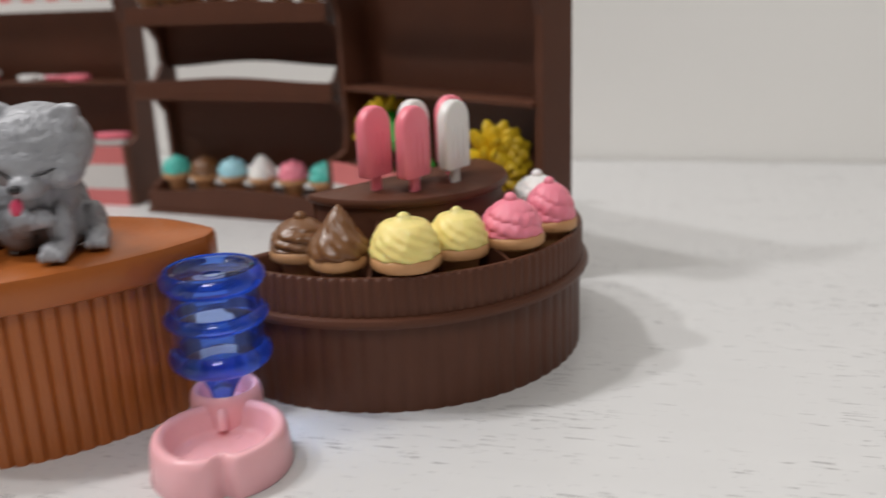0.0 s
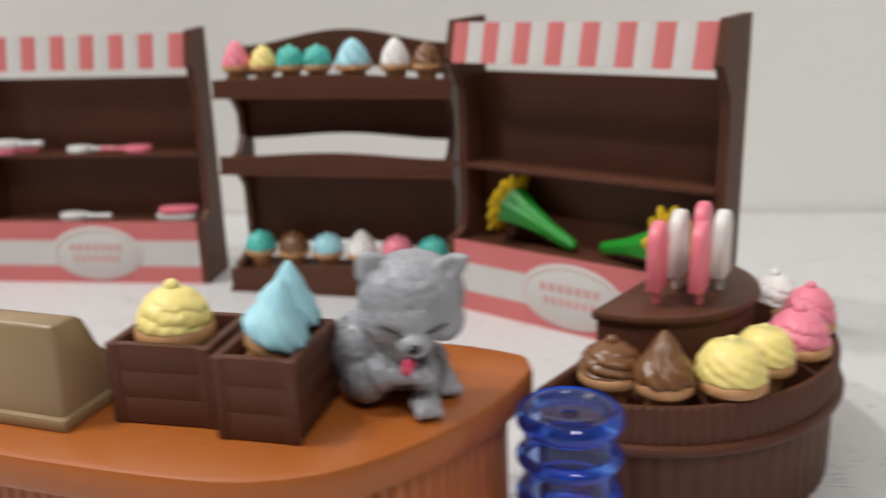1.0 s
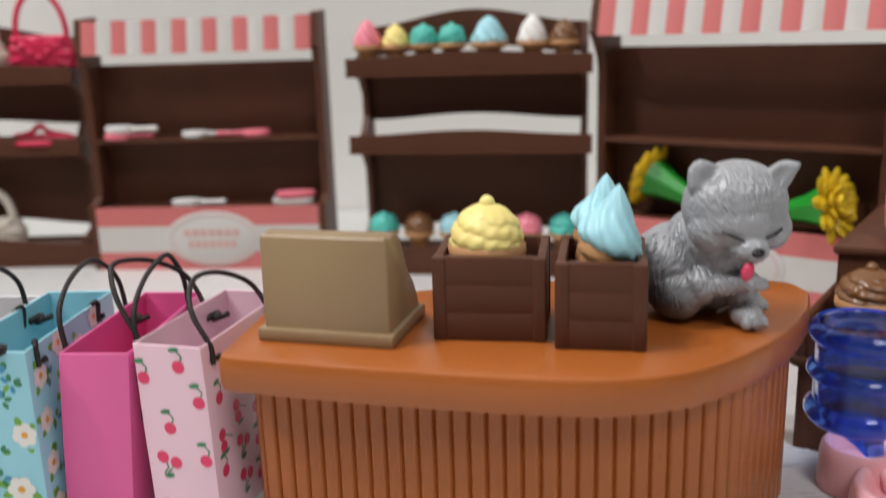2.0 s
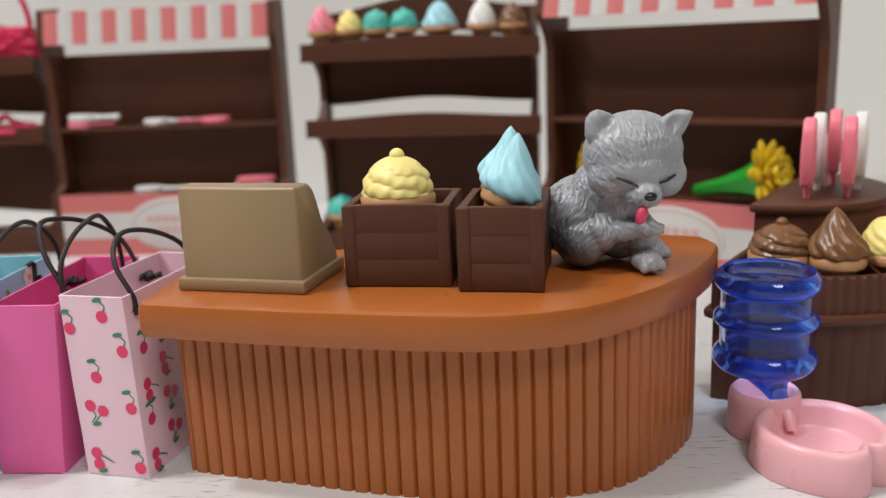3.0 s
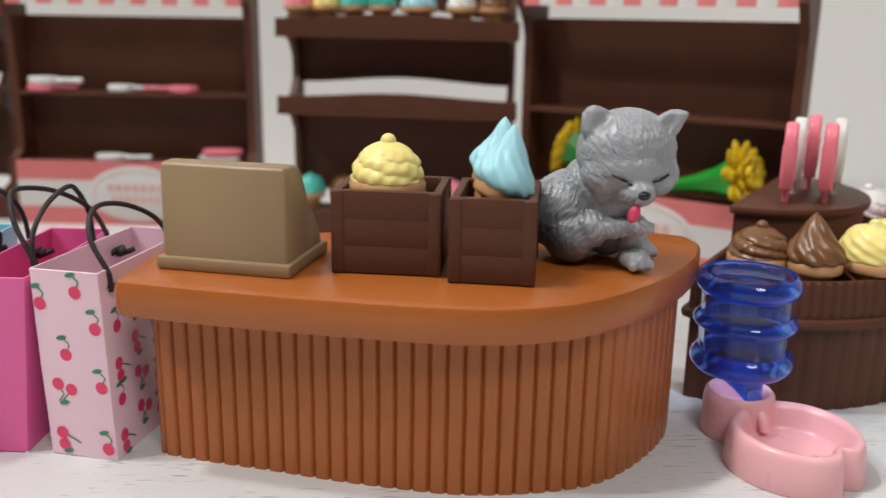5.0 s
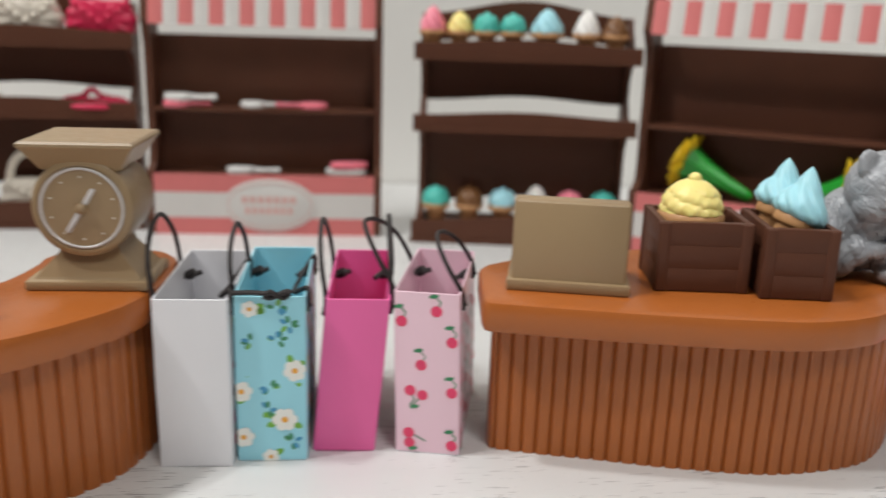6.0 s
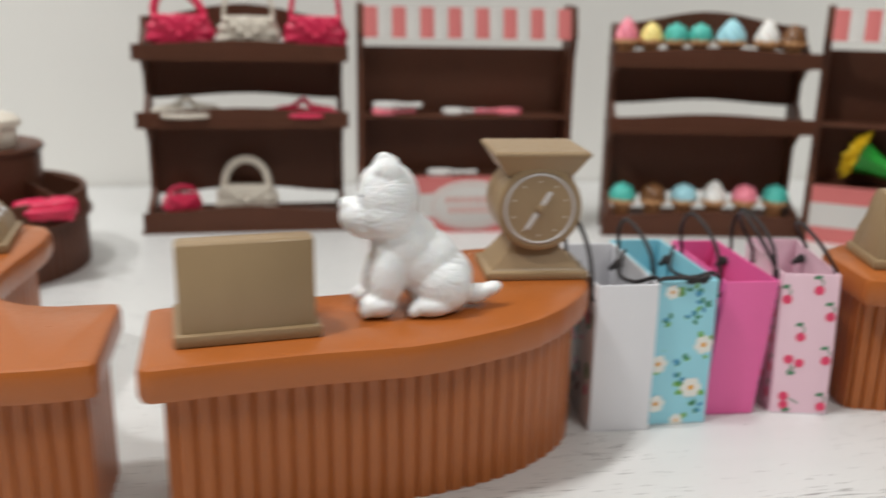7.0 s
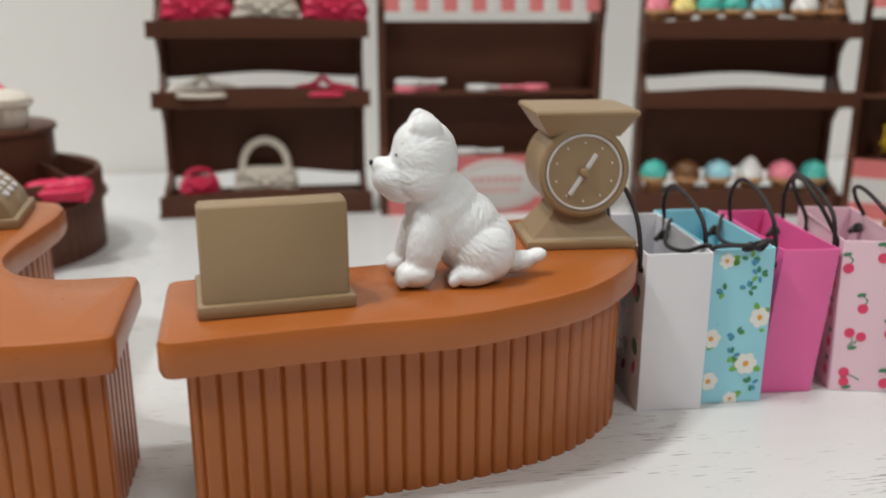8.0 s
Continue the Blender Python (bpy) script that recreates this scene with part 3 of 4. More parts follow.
# the puppy: local x towards its tail, nose along -x
DOG = [((-0.28, 0, 2.58), (0.70, 0.72, 0.80), 0, 0), ((-0.84, 0, 2.20), (0.50, 0.50, 0.44), 0, 0), ((-1.08, 0, 2.44), (0.27, 0.28, 0.20), 0, 0), ((-0.72, 0, 2.0), (0.46, 0.48, 0.33), 0, 0),
       ((-0.30, -0.40, 2.25), (0.52, 0.34, 0.50), 0, 0), ((-0.30, 0.40, 2.25), (0.52, 0.34, 0.50), 0, 0), ((-0.26, -0.40, 3.20), (0.32, 0.17, 0.28), 0, 0), ((-0.26, 0.40, 3.20), (0.32, 0.17, 0.28), 0, 0),
       ((-0.32, -0.38, 3.38), (0.17, 0.11, 0.15), 0, 0), ((-0.32, 0.38, 3.38), (0.17, 0.11, 0.15), 0, 0), ((0.12, 0, 1.50), (0.78, 0.66, 0.80), 0, 0), ((0.0, 0, 1.95), (0.5, 0.6, 0.6), 0, 0),
       ((0.85, 0, 0.74), (0.80, 0.72, 0.74), 0, 0), ((0.52, 0, 1.12), (0.84, 0.68, 0.78), 30, 0), ((-0.18, 0, 1.1), (0.46, 0.58, 0.72), 0, 0),
       ((-0.52, -0.50, 0.28), (0.42, 0.34, 0.28), 0, 0), ((-0.30, -0.45, 0.85), (0.38, 0.33, 0.75), 12, 0), ((-0.72, 0.45, 0.25), (0.34, 0.31, 0.25), 0, 0), ((-0.52, 0.42, 0.75), (0.30, 0.30, 0.72), 12, 0),
       ((0.66, -0.58, 0.24), (0.50, 0.30, 0.24), 0, 0), ((0.95, -0.48, 0.62), (0.60, 0.36, 0.60), 0, 0), ((0.66, 0.58, 0.24), (0.50, 0.30, 0.24), 0, 0), ((0.95, 0.48, 0.62), (0.60, 0.36, 0.60), 0, 0),
       ((1.72, 0, 0.30), (0.40, 0.25, 0.24), -12, 0), ((2.06, 0, 0.40), (0.31, 0.19, 0.17), -20, 0)]
DOG += [((-0.84 + 0.03 * k, -0.50 + dy, 0.18), (0.13, 0.10, 0.15), 0, 0) for k, dy in ((0, 0.0), (1, -0.2), (1, 0.2))] + [((0.24, -0.58 + dy, 0.16), (0.13, 0.09, 0.14), 0, 0) for dy in (-0.16, 0.03)]
figurine("puppy_figurine", DOG, [((-0.92, 0, 2.78), 0.2, 0.07), ((-0.62, -0.42, 2.9), 0.2, 0.04)], FUR_WHITE, ((-0.35, 0, 2.5), 1.0), (-1.3, 0, 2.45), 0.015, [
    ("ball", ((-1.33, 0, 2.50), (0.05, 0.085, 0.065), 0, 1)), ("ball", ((-0.86, -0.37, 2.70), (0.03, 0.03, 0.035), 0, 2)), ("ball", ((-0.86, 0.37, 2.70), (0.03, 0.03, 0.035), 0, 2))],
    [FUR_WHITE, BLACK, FUR_DARK], -25.1, 20.68, -12, "white toy puppy with carved fur sitting on counter", "figurine", 0.032)

# ---------- kitchen scale ----------


def kitchen_scale(x, y, rz):
    t = thing("kitchen_scale", x, y, 4.05, rz, "tan plastic toy kitchen scale with round silver dial", "scale")
    w, c = 2.62, 1.82
    bm = bmesh.new()
    box(bm, 0, w, 0, 2.0, 0, 0.22, 0.06)
    part("base", bm, BEIGE, t)
    bm = bmesh.new()
    rings(bm, [[(k, f, z), (w - k, f, z), (w - k, b, z), (k, b, z)] for k, f, b, z in ((0.16, 0.14, 1.86, 0.2), (0.2, 0.18, 1.84, 0.26), (0.66, 0.42, 1.75, 0.78), (0.7, 0.45, 1.72, 0.95))])
    part("foot", bm, BEIGE, t, smooth=False)
    bm = bmesh.new()
    lathe(bm, [(0.94, 0), (1.04, 0.03), (1.08, 0.1), (1.08, 1.62), (1.06, 1.69), (1.0, 1.73), (0.93, 1.73), (0.92, 1.70), (0.5, 1.70)], 56)
    bm.transform(pose(w / 2, 1.85, c, 90, 0, 0))
    part("housing", bm, BEIGE, t)
    bm = bmesh.new()
    pts = [(w / 2 + 0.86 * math.cos(a), 0.14, c + 0.86 * math.sin(a)) for a in np.linspace(0, 2 * math.pi, 56, endpoint=False)]
    tube(bm, pts, 0.032, 6, closed=True)
    part("dial_ring", bm, SILVER, t, "silver ring round the dial")
    for k in range(10):
        a = radians(90 + 36 * k)
        bm = bmesh.new()
        bmesh.ops.create_icosphere(bm, subdivisions=1, radius=0.03, matrix=Matrix.Translation((w / 2 + 0.68 * math.cos(a), 0.15, c + 0.68 * math.sin(a))))
        part("dial_mark", bm, IVORY, t)
    for z0, z1 in ((0.1, 0.5), (-0.62, -0.1)):
        bm = bmesh.new()
        box(bm, -0.055, 0.055, -0.05, 0.05, z0, z1, 0.035)
        bm.transform(pose(w / 2, 0.13, c, 0, 32, 0))
        part("needle", bm, SILVER, t, "silver needle")
    bm = bmesh.new()
    lathe(bm, [(0.12, 0), (0.12, 0.1), (0.09, 0.14), (0.03, 0.16)], 16)
    bm.transform(pose(w / 2, 0.16, c, 90, 0, 0))
    part("needle_hub", bm, BEIGE, t)
    bm = bmesh.new()
    rings(bm, [[(k, f, z), (w - k, f, z), (w - k, b, z), (k, b, z)] for k, f, b, z in
               ((0.55, 0.3, 1.9, 2.62), (0.48, 0.22, 1.98, 2.64), (0.17, -0.02, 2.2, 3.10), (0.12, -0.06, 2.24, 3.15), (0.12, -0.06, 2.24, 3.21), (0.17, -0.01, 2.19, 3.26))])
    part("weighing_pan", bm, BEIGE, t, smooth=False)
    return t


kitchen_scale(-22.42, 21.92, -14.5)

# ---------- paper shopping bags ----------


def sheet(bm, a, b, c, d, n=1, mat=0):
    bm.faces.new([bm.verts.new(p) for p in (a, b, c, d)]).material_index = mat


def bag(x, y, rz, w, d, h, skew, card, label, prints, arcs, bow=False):
    """Local: the narrow face looks along -y; skew shifts the top sideways."""
    t = thing("paper_bag", x, y, 0, rz, label, "paper bag", "paper shopping bags")
    th = 0.05
    out0 = [Vector((0, 0, 0)), Vector((w, 0, 0)), Vector((w, d, 0)), Vector((0, d, 0))]

    def loop(z, k, s):
        r = rounded([(p.x, p.y) for p in out0], 0.05, 2)
        return [(q.x + s, q.y, z) for q in inset(r, k)]
    bm = bmesh.new()
    levels = [(0.0, 0.0), (0.25, 0.0), (0.5, 0.008), (0.75, 0.004), (1.0, 0.0)]
    outer = [loop(h * u, -k * w, skew * u) for u, k in levels]
    inner = [loop(max(0.06, h * u), th, skew * u) for u, k in levels[::-1]]
    rings(bm, outer + [loop(h + 0.012, th / 2, skew)] + inner, True, True)
    part("bag_body", bm, card, t, angle=50)
    bm = bmesh.new()
    box(bm, 0.0, w, 0.0, d, -0.0, 0.03, 0)
    part("bottom_fold", bm, CARD_WHITE, t)
    # cord handles, one on each long side, each loop with its own lean and crown
    for sx, (arc, lean, crown) in zip((-0.03, w + 0.03), arcs):
        y0, y1 = 0.09 * d, 0.76 * d
        g = y1 - y0
        if arc > 0:
            ends = [(sx + skew * 0.9, y0, h - 0.45), (sx + skew, y0, h - 0.1)], [(sx + skew, y1, h - 0.1), (sx + skew * 0.9, y1, h - 0.45)]
            up = [(0.06 * crown, 0.50), (0.45 * crown, 0.86), (crown, 1.0), (crown + 0.55 * (1 - crown), 0.84), (1.0 - 0.03 * (1 - crown), 0.45)]
            pts = ends[0] + [(sx + skew + lean * v, y0 + u * g, h + arc * v) for u, v in up] + ends[1]
        else:
            inw = 0.35 if sx < 0 else -0.35
            pts = [(sx + skew * 0.9, y0, h - 0.45), (sx + skew, y0, h + 0.08), (sx + skew + inw, y0 + 0.25 * g, h + arc * 0.6), (sx + skew + inw, y0 + 0.75 * g, h + arc), (sx + skew, y1, h + 0.05), (sx + skew * 0.9, y1, h - 0.45)]
        bm = bmesh.new()
        tube(bm, spline(pts, 0.12), 0.056, 8)
        hd = part("cord_handle", bm, CORD, t, "black cord handle")
        for yy in (y0, y1):
            bm = bmesh.new()
            kx = sx + skew * 0.9 + (0.2 if sx < 0 else -0.2)
            tube(bm, spline([(kx - 0.22, yy - 0.12, h - 0.46), (kx + 0.05, yy + 0.1, h - 0.3), (kx + 0.12, yy - 0.08, h - 0.36), (kx - 0.05, yy + 0.12, h - 0.48), (kx + 0.26, yy + 0.24, h - 0.36)], 0.06), 0.07, 6)
            part("knot", bm, CORD, hd)
    if bow:
        bm = bmesh.new()
        tube(bm, spline([(-0.06, 0.10, h - 0.2), (-0.02, -0.06, h + 0.08), (0.35, -0.12, h + 0.14), (0.7, -0.12, h + 0.12), (1.0, -0.10, h + 0.08), (1.2, -0.08, h + 0.12)], 0.08), 0.055, 8)
        part("fallen_cord", bm, CORD, t, "black cord handle fallen over the rim")
        bm = bmesh.new()
        for k in (-1, 1):
            tube(bm, spline([(w * 0.62, -0.1, h + 0.06), (w * 0.62 + 0.16 * k, -0.15, h + 0.17), (w * 0.62 + 0.28 * k, -0.1, h + 0.09 + 0.06 * k), (w * 0.62 + 0.15 * k, -0.08, h), (w * 0.62, -0.1, h + 0.06)], 0.05), 0.06, 6)
        part("cord_bow", bm, CORD, t, "black cord end knotted over the rim")
    if prints:
        prints(t, w, d, h, skew)
    return t


def disc(bm, face, u, v, r, mat, lift=0.015, n=14, squash=1.0, turn=0.0):
    pts = []
    for i in range(n):
        a = 2 * math.pi * i / n
        p, q = r * math.cos(a), r * squash * math.sin(a)
        pts.append(face(u + p * math.cos(turn) - q * math.sin(turn), v + p * math.sin(turn) + q * math.cos(turn), lift))
    bm.faces.new([bm.verts.new(p) for p in pts]).material_index = mat


def stroke(bm, face, pts, r, mat, lift=0.012):
    for (a, b), (c, e) in zip(pts, pts[1:]):
        dx, dy = c - a, e - b
        k = r / max(1e-6, math.hypot(dx, dy))
        sheet(bm, face(a - dy * k, b + dx * k, lift), face(a + dy * k, b - dx * k, lift), face(c + dy * k, e - dx * k, lift), face(c - dy * k, e + dx * k, lift), mat=mat)


def faces_of(w, d, h, skew):
    return {"front": (lambda u, v, o: (u + skew * v / h, -o, v), w), "left": (lambda u, v, o: (skew * v / h - o, u, v), d),
            "right": (lambda u, v, o: (w + skew * v / h + o, u, v), d)}


def cherries(t, w, d, h, skew):
    rnd = random.Random(5)
    for nm, (face, width) in faces_of(w, d, h, skew).items():
        bm = bmesh.new()
        rows = [(0.32, 0.52, 0), (0.36, 1.6, 1), (0.62, 2.25, 2), (1.34, 2.85, 2), (0.17, 3.3, 2), (0.98, 3.58, 2), (1.34, 0.25, 2), (1.34, 1.6, 2)]
        if width > 2:
            rows = [(0.35 + 0.72 * i + rnd.uniform(-0.1, 0.1), 0.45 + 0.78 * j + 0.35 * (i % 2), rnd.randrange(3)) for i in range(5) for j in range(4)]
        for u, v, kind in rows:
            u, v = min(max(u, 0.17), width - 0.17), min(v, h - 0.35)
            r = 0.135
            stroke(bm, face, [(u, v), (u + 0.1, v + 0.22), (u - 0.04, v + 0.36)] if kind == 2 else [(u, v), (u + 0.10, v - 0.22), (u - 0.02, v - 0.38)] if kind == 1 else [(u, v), (u + 0.26, v - 0.12), (u + 0.40, v - 0.2)], 0.016, 1)
            disc(bm, face, u, v, r, 0, 0.016)
            if kind != 2 and u + 0.3 < width - 0.12:
                disc(bm, face, u + (0.29 if kind == 1 else 0.02), v - (0.1 if kind == 1 else 0.26), r * 0.96, 0, 0.018)
                if kind == 1:
                    stroke(bm, face, [(u + 0.29, v - 0.1), (u + 0.05, v - 0.38)], 0.016, 1)
            disc(bm, face, u - 0.06 if kind == 2 else u + 0.10, v + 0.36 if kind == 2 else v - 0.40, 0.12, 1, 0.02, 8, 0.42, 0.2)
        part("cherry_print", bm, [INK_RED, INK_GREEN], t, "red cherries with green leaves", smooth=False)


def daisies(t, w, d, h, skew):
    rnd = random.Random(11)
    for nm, (face, width) in faces_of(w, d, h, skew).items():
        bm = bmesh.new()
        big = [(1.08, 1.05, 0.30), (0.14, 0.62, 0.26), (0.12, 1.75, 0.26), (1.32, 2.25, 0.27), (0.75, 0.12, 0.2), (0.35, 3.72, 0.2)]
        small = [(0.75, 1.85), (0.95, 3.0), (0.38, 2.95), (0.68, 1.30), (1.25, 0.5), (0.95, 3.75), (1.2, 3.35)]
        if width > 2:
            big = [(0.4 + 0.85 * i, 0.5 + 0.95 * j + 0.4 * (i % 2), 0.27) for i in range(4) for j in range(4)]
            small = [(0.75 + 0.85 * i, 0.35 + 0.95 * j + 0.2 * (i % 2)) for i in range(4) for j in range(4)]

        def inside(u, v, r):
            return min(max(u, r), width - r), min(max(v, r), h - r)
        for u, v, r in big:
            for k in range(3):
                a = rnd.uniform(0, 6.28)
                p, q = inside(u + r * 1.05 * math.cos(a), v + r * 1.05 * math.sin(a), 0.13)
                disc(bm, face, p, q, 0.13, 3, 0.012, 8, 0.6, a)
            for k in range(6):
                a = 6.283 * k / 6 + u
                p, q = inside(u + r * 0.58 * math.cos(a), v + r * 0.58 * math.sin(a), r * 0.42)
                disc(bm, face, p, q, r * 0.42, 0, 0.016 + 0.0006 * k, 9)
            p, q = inside(u, v, r * 0.3)
            disc(bm, face, p, q, r * 0.26, 1, 0.022, 10)
        for u, v in small:
            for k in range(6):
                a = rnd.uniform(0, 6.28)
                p, q = inside(u + 0.15 * math.cos(a), v + 0.13 * math.sin(a), 0.09)
                disc(bm, face, p, q, 0.085, (2, 4, 2, 3, 4, 2)[k], 0.013 + 0.0006 * k, 8, 0.6, a)
        part("daisy_print", bm, [INK_WHITE, INK_GOLD, INK_GREEN, INK_LIME, INK_BLUE], t, "white daisies, green leaves", smooth=False)


def side_flowers(t, w, d, h, skew):
    rnd = random.Random(3)
    for nm, (face, width) in faces_of(w, d, h, skew).items():
        if nm == "front":
            continue
        bm = bmesh.new()
        for k in range(26):
            u, v, r = rnd.uniform(0.35, width - 0.35), rnd.uniform(0.35, h - 0.4), rnd.uniform(0.12, 0.3)
            disc(bm, face, u, v, r, rnd.choice((0, 0, 1, 2, 3)), 0.012 + 0.0005 * k, 9, rnd.uniform(0.5, 1), rnd.uniform(0, 3))
        part("side_print", bm, [INK_RED, INK_GREEN, INK_DARK, CARD_PINK], t, "dark roses and leaves on the wide side", smooth=False)


def side_paisley(t, w, d, h, skew):
    rnd = random.Random(8)
    for nm, (face, width) in faces_of(w, d, h, skew).items():
        if nm == "front":
            continue
        bm = bmesh.new()
        for k in range(34):
            u, v, r = rnd.uniform(0.4, width - 0.4), rnd.uniform(0.4, h - 0.4), rnd.uniform(0.1, 0.36)
            for s in range(3):
                disc(bm, face, u, v, r * (1 - 0.3 * s), rnd.randrange(5), 0.012 + 0.0004 * k + 0.0001 * s, 12, 0.7, u * 3)
        part("side_print", bm, [INK_DARK, INK_GOLD, INK_LIME, INK_RED, INK_BLUE], t, "swirling multicoloured print on the wide side", smooth=False)


bag(-19.84, 20.87, -14.5, 1.62, 4.0, 4.0, 0.0, CARD_WHITE, "glossy white paper bag with rose-print sides", side_flowers, ((1.4, -0.2, 0.6), (-0.4, 0, 0.5)))
bag(-18.13, 20.68, -13, 1.58, 4.1, 4.0, 0.0, CARD_BLUE, "sky-blue paper bag printed with white daisies", daisies, ((1.1, -0.15, 0.65), (-0.4, 0, 0.5)), True)
bag(-16.4, 20.72, -15, 1.46, 4.2, 3.8, 0.33, CARD_PINK, "hot pink paper bag leaning to one side", side_paisley, ((1.35, -0.2, 0.6), (1.4, -0.1, 0.7)))
bag(-14.5, 20.24, -25, 1.52, 3.75, 4.0, -0.1, CARD_ROSE, "pale pink paper bag printed with cherries", cherries, ((1.35, -0.85, 0.28), (1.05, -0.75, 0.42)))

# ---------- pet water feeder ----------


def feeder():
    t = thing("pet_water_feeder", 0.2, 18.45, 0, 0, "rose pink pet bowl with clear blue upturned bottle", "pet feeder")
    bm = bmesh.new()
    lathe(bm, [(0.76, 0), (0.80, 0.08), (0.77, 0.8), (0.74, 0.96), (0.68, 1.03), (0.60, 1.0), (0.55, 0.9), (0.52, 0.6), (0.3, 0.55)], 40, at=(0.03, -0.06, 0))
    part("bottle_stand", bm, PETROSE, t)
    bm = bmesh.new()
    n = 96

    def heart(k, z, c=(0.33, -1.70)):
        loop = []
        for i in range(n):
            a = 2 * math.pi * i / n
            notch = 1 - 0.17 * math.exp(-((a - 5.02) / 0.13) ** 2) + 0.05 * math.exp(-((a - 4.45) / 0.35) ** 2) - 0.08 * math.exp(-((a - 2.1) / 0.6) ** 2)
            loop.append((c[0] + 1.42 * k * notch * math.cos(a), c[1] + 1.46 * k * notch * math.sin(a), z))
        return loop
    rings(bm, [heart(k, z) for k, z in ((0.98, 0), (1.0, 0.05), (0.95, 0.70), (0.92, 0.82), (0.87, 0.87), (0.80, 0.85), (0.75, 0.74), (0.70, 0.40), (0.62, 0.30), (0.5, 0.28))])
    part("bowl", bm, PETROSE, t, angle=60)
    bm = bmesh.new()
    tube(bm, spline([(0.09, -0.50, 0.76), (0.12, -0.72, 0.72), (0.14, -0.88, 0.60), (0.15, -0.96, 0.40)], 0.08), 0.15, 14, taper=lambda q: 1.1 - 0.35 * q)
    part("spout", bm, PETROSE, t)
    bm = bmesh.new()
    lathe(bm, [(0.55, 1.44), (0.80, 1.50), (0.93, 1.58), (0.95, 1.70), (0.95, 3.30), (0.95, 3.60), (0.90, 3.69), (0.80, 3.68), (0.74, 3.60), (0.60, 3.56), (0.2, 3.55),
               (0.2, 3.50), (0.62, 3.50), (0.80, 3.52), (0.86, 3.40), (0.86, 1.72), (0.78, 1.60), (0.5, 1.52), (0.2, 1.5), (0.2, 1.44)], 64, cap0=False, cap1=False)
    ob = part("bottle", bm, BLUE_CLEAR, t, "clear blue ringed plastic bottle")
    ob.visible_shadow = False
    for z, hh, r in ((1.76, 0.22, 1.10), (2.64, 0.16, 1.10), (3.49, 0.21, 1.10)):
        bm = bmesh.new()
        prof = [(0.957, z - hh * 1.1), (1.0, z - hh * 0.95), (r - 0.04, z - hh * 0.6), (r, z - hh * 0.2), (r, z + hh * 0.2), (r - 0.04, z + hh * 0.6), (1.0, z + hh * 0.95), (0.957, z + hh * 1.1), (0.957, z - hh * 1.1)]
        lathe(bm, prof, 64, cap0=False, cap1=False)
        bmesh.ops.remove_doubles(bm, verts=bm.verts, dist=1e-4)
        ring = part("bottle_ring", bm, BLUE_RING, ob, "thick glossy blue ring")
        ring.visible_shadow = False
    bm = bmesh.new()
    rings(bm, [[(cx + r * math.cos(a), cy + r * math.sin(a), z) for a in np.linspace(0, 2 * math.pi, 28, endpoint=False)]
               for cx, cy, r, z in ((0, 0, 0.62, 1.43), (0.02, -0.1, 0.46, 1.28), (0.06, -0.3, 0.30, 1.10), (0.10, -0.5, 0.20, 0.92), (0.12, -0.62, 0.12, 0.74))])
    neck = part("bottle_neck", bm, BLUE_RING, ob, "pale blue tapering neck")
    neck.visible_shadow = False
    return t


feeder()

# ---------- round display tubs ----------


def half_disc(r, n=70, back=0.0):
    pts = [(r * math.cos(a), r * math.sin(a)) for a in np.linspace(-math.pi - back, back, n)]
    return pts


def tub(name, x, y, rz, label, r=5.05, step=4.43, sr=2.9):
    """A half-round display; local: the straight side lies along x, the round side looks along -y."""
    t = thing(name, x, y, 0, rz, label, "display stand", "round display stands")
    ring = resample(rounded(half_disc(r), 0.2), 330)
    bm = bmesh.new()
    ribbed(bm, inset(ring, 0.06), 0, 2.2, 55, 0.05, 14.0)
    part("tub_base", bm, BROWN, t, angle=60)
    bm = bmesh.new()
    slab(bm, inset(ring, -0.16), 2.06, 2.30, 0.1)
    part("flange", bm, BROWN, t)
    fine = resample(rounded(half_disc(r), 0.2), 800)
    d = [0.045 * abs(math.cos(math.pi * 100 * i / 800)) ** 3 for i in range(800)]
    o, i1, i2 = inset(fine, d), inset(fine, 0.2), inset(fine, 0.26)
    bm = bmesh.new()
    rings(bm, [[(p.x, p.y, z) for p in q] for q, z in ((o, 2.28), (o, 3.12), (inset(fine, 0.05), 3.2), (inset(fine, 0.15), 3.2), (i1, 3.14), (i2, 2.45))], False, True)
    part("ribbed_rim", bm, BROWN, t, angle=60)
    pr = resample(rounded([(p[0] + 0.15, p[1] - 0.15) for p in half_disc(sr)], 0.15), 140)
    bm = bmesh.new()
    slab(bm, inset(pr, 0.14), 2.44, step - 0.16, 0.02)
    part("step_wall", bm, BROWN, t)
    bm = bmesh.new()
    slab(bm, pr, step - (0.24 if step < 5 else 0.6), step, 0.09)
    part("step_top", bm, BROWN, t)
    for a in (-135, -95, -52):
        bm = bmesh.new()
        rings(bm, [[(p, q, 2.4), (p, q, 3.95 if p < 3 else 3.1), (p, q + 0.1, 3.95 if p < 3 else 3.1), (p, q + 0.1, 2.4)] for p, q in ((2.6, -0.05), (r - 0.2, -0.05))])
        bm.transform(pose(0, 0, 0, 0, 0, a))
        part("divider", bm, BROWN, t)
    return t


tub("display_tub", 3.5, 23.9, 44, "dark brown ribbed half-round tub, ice creams and lollies inside")
tub("display_tub", -36.65, 42.1, 62, "dark brown ribbed half-round tub holding small bags", 4.75, 4.98, 3.05)

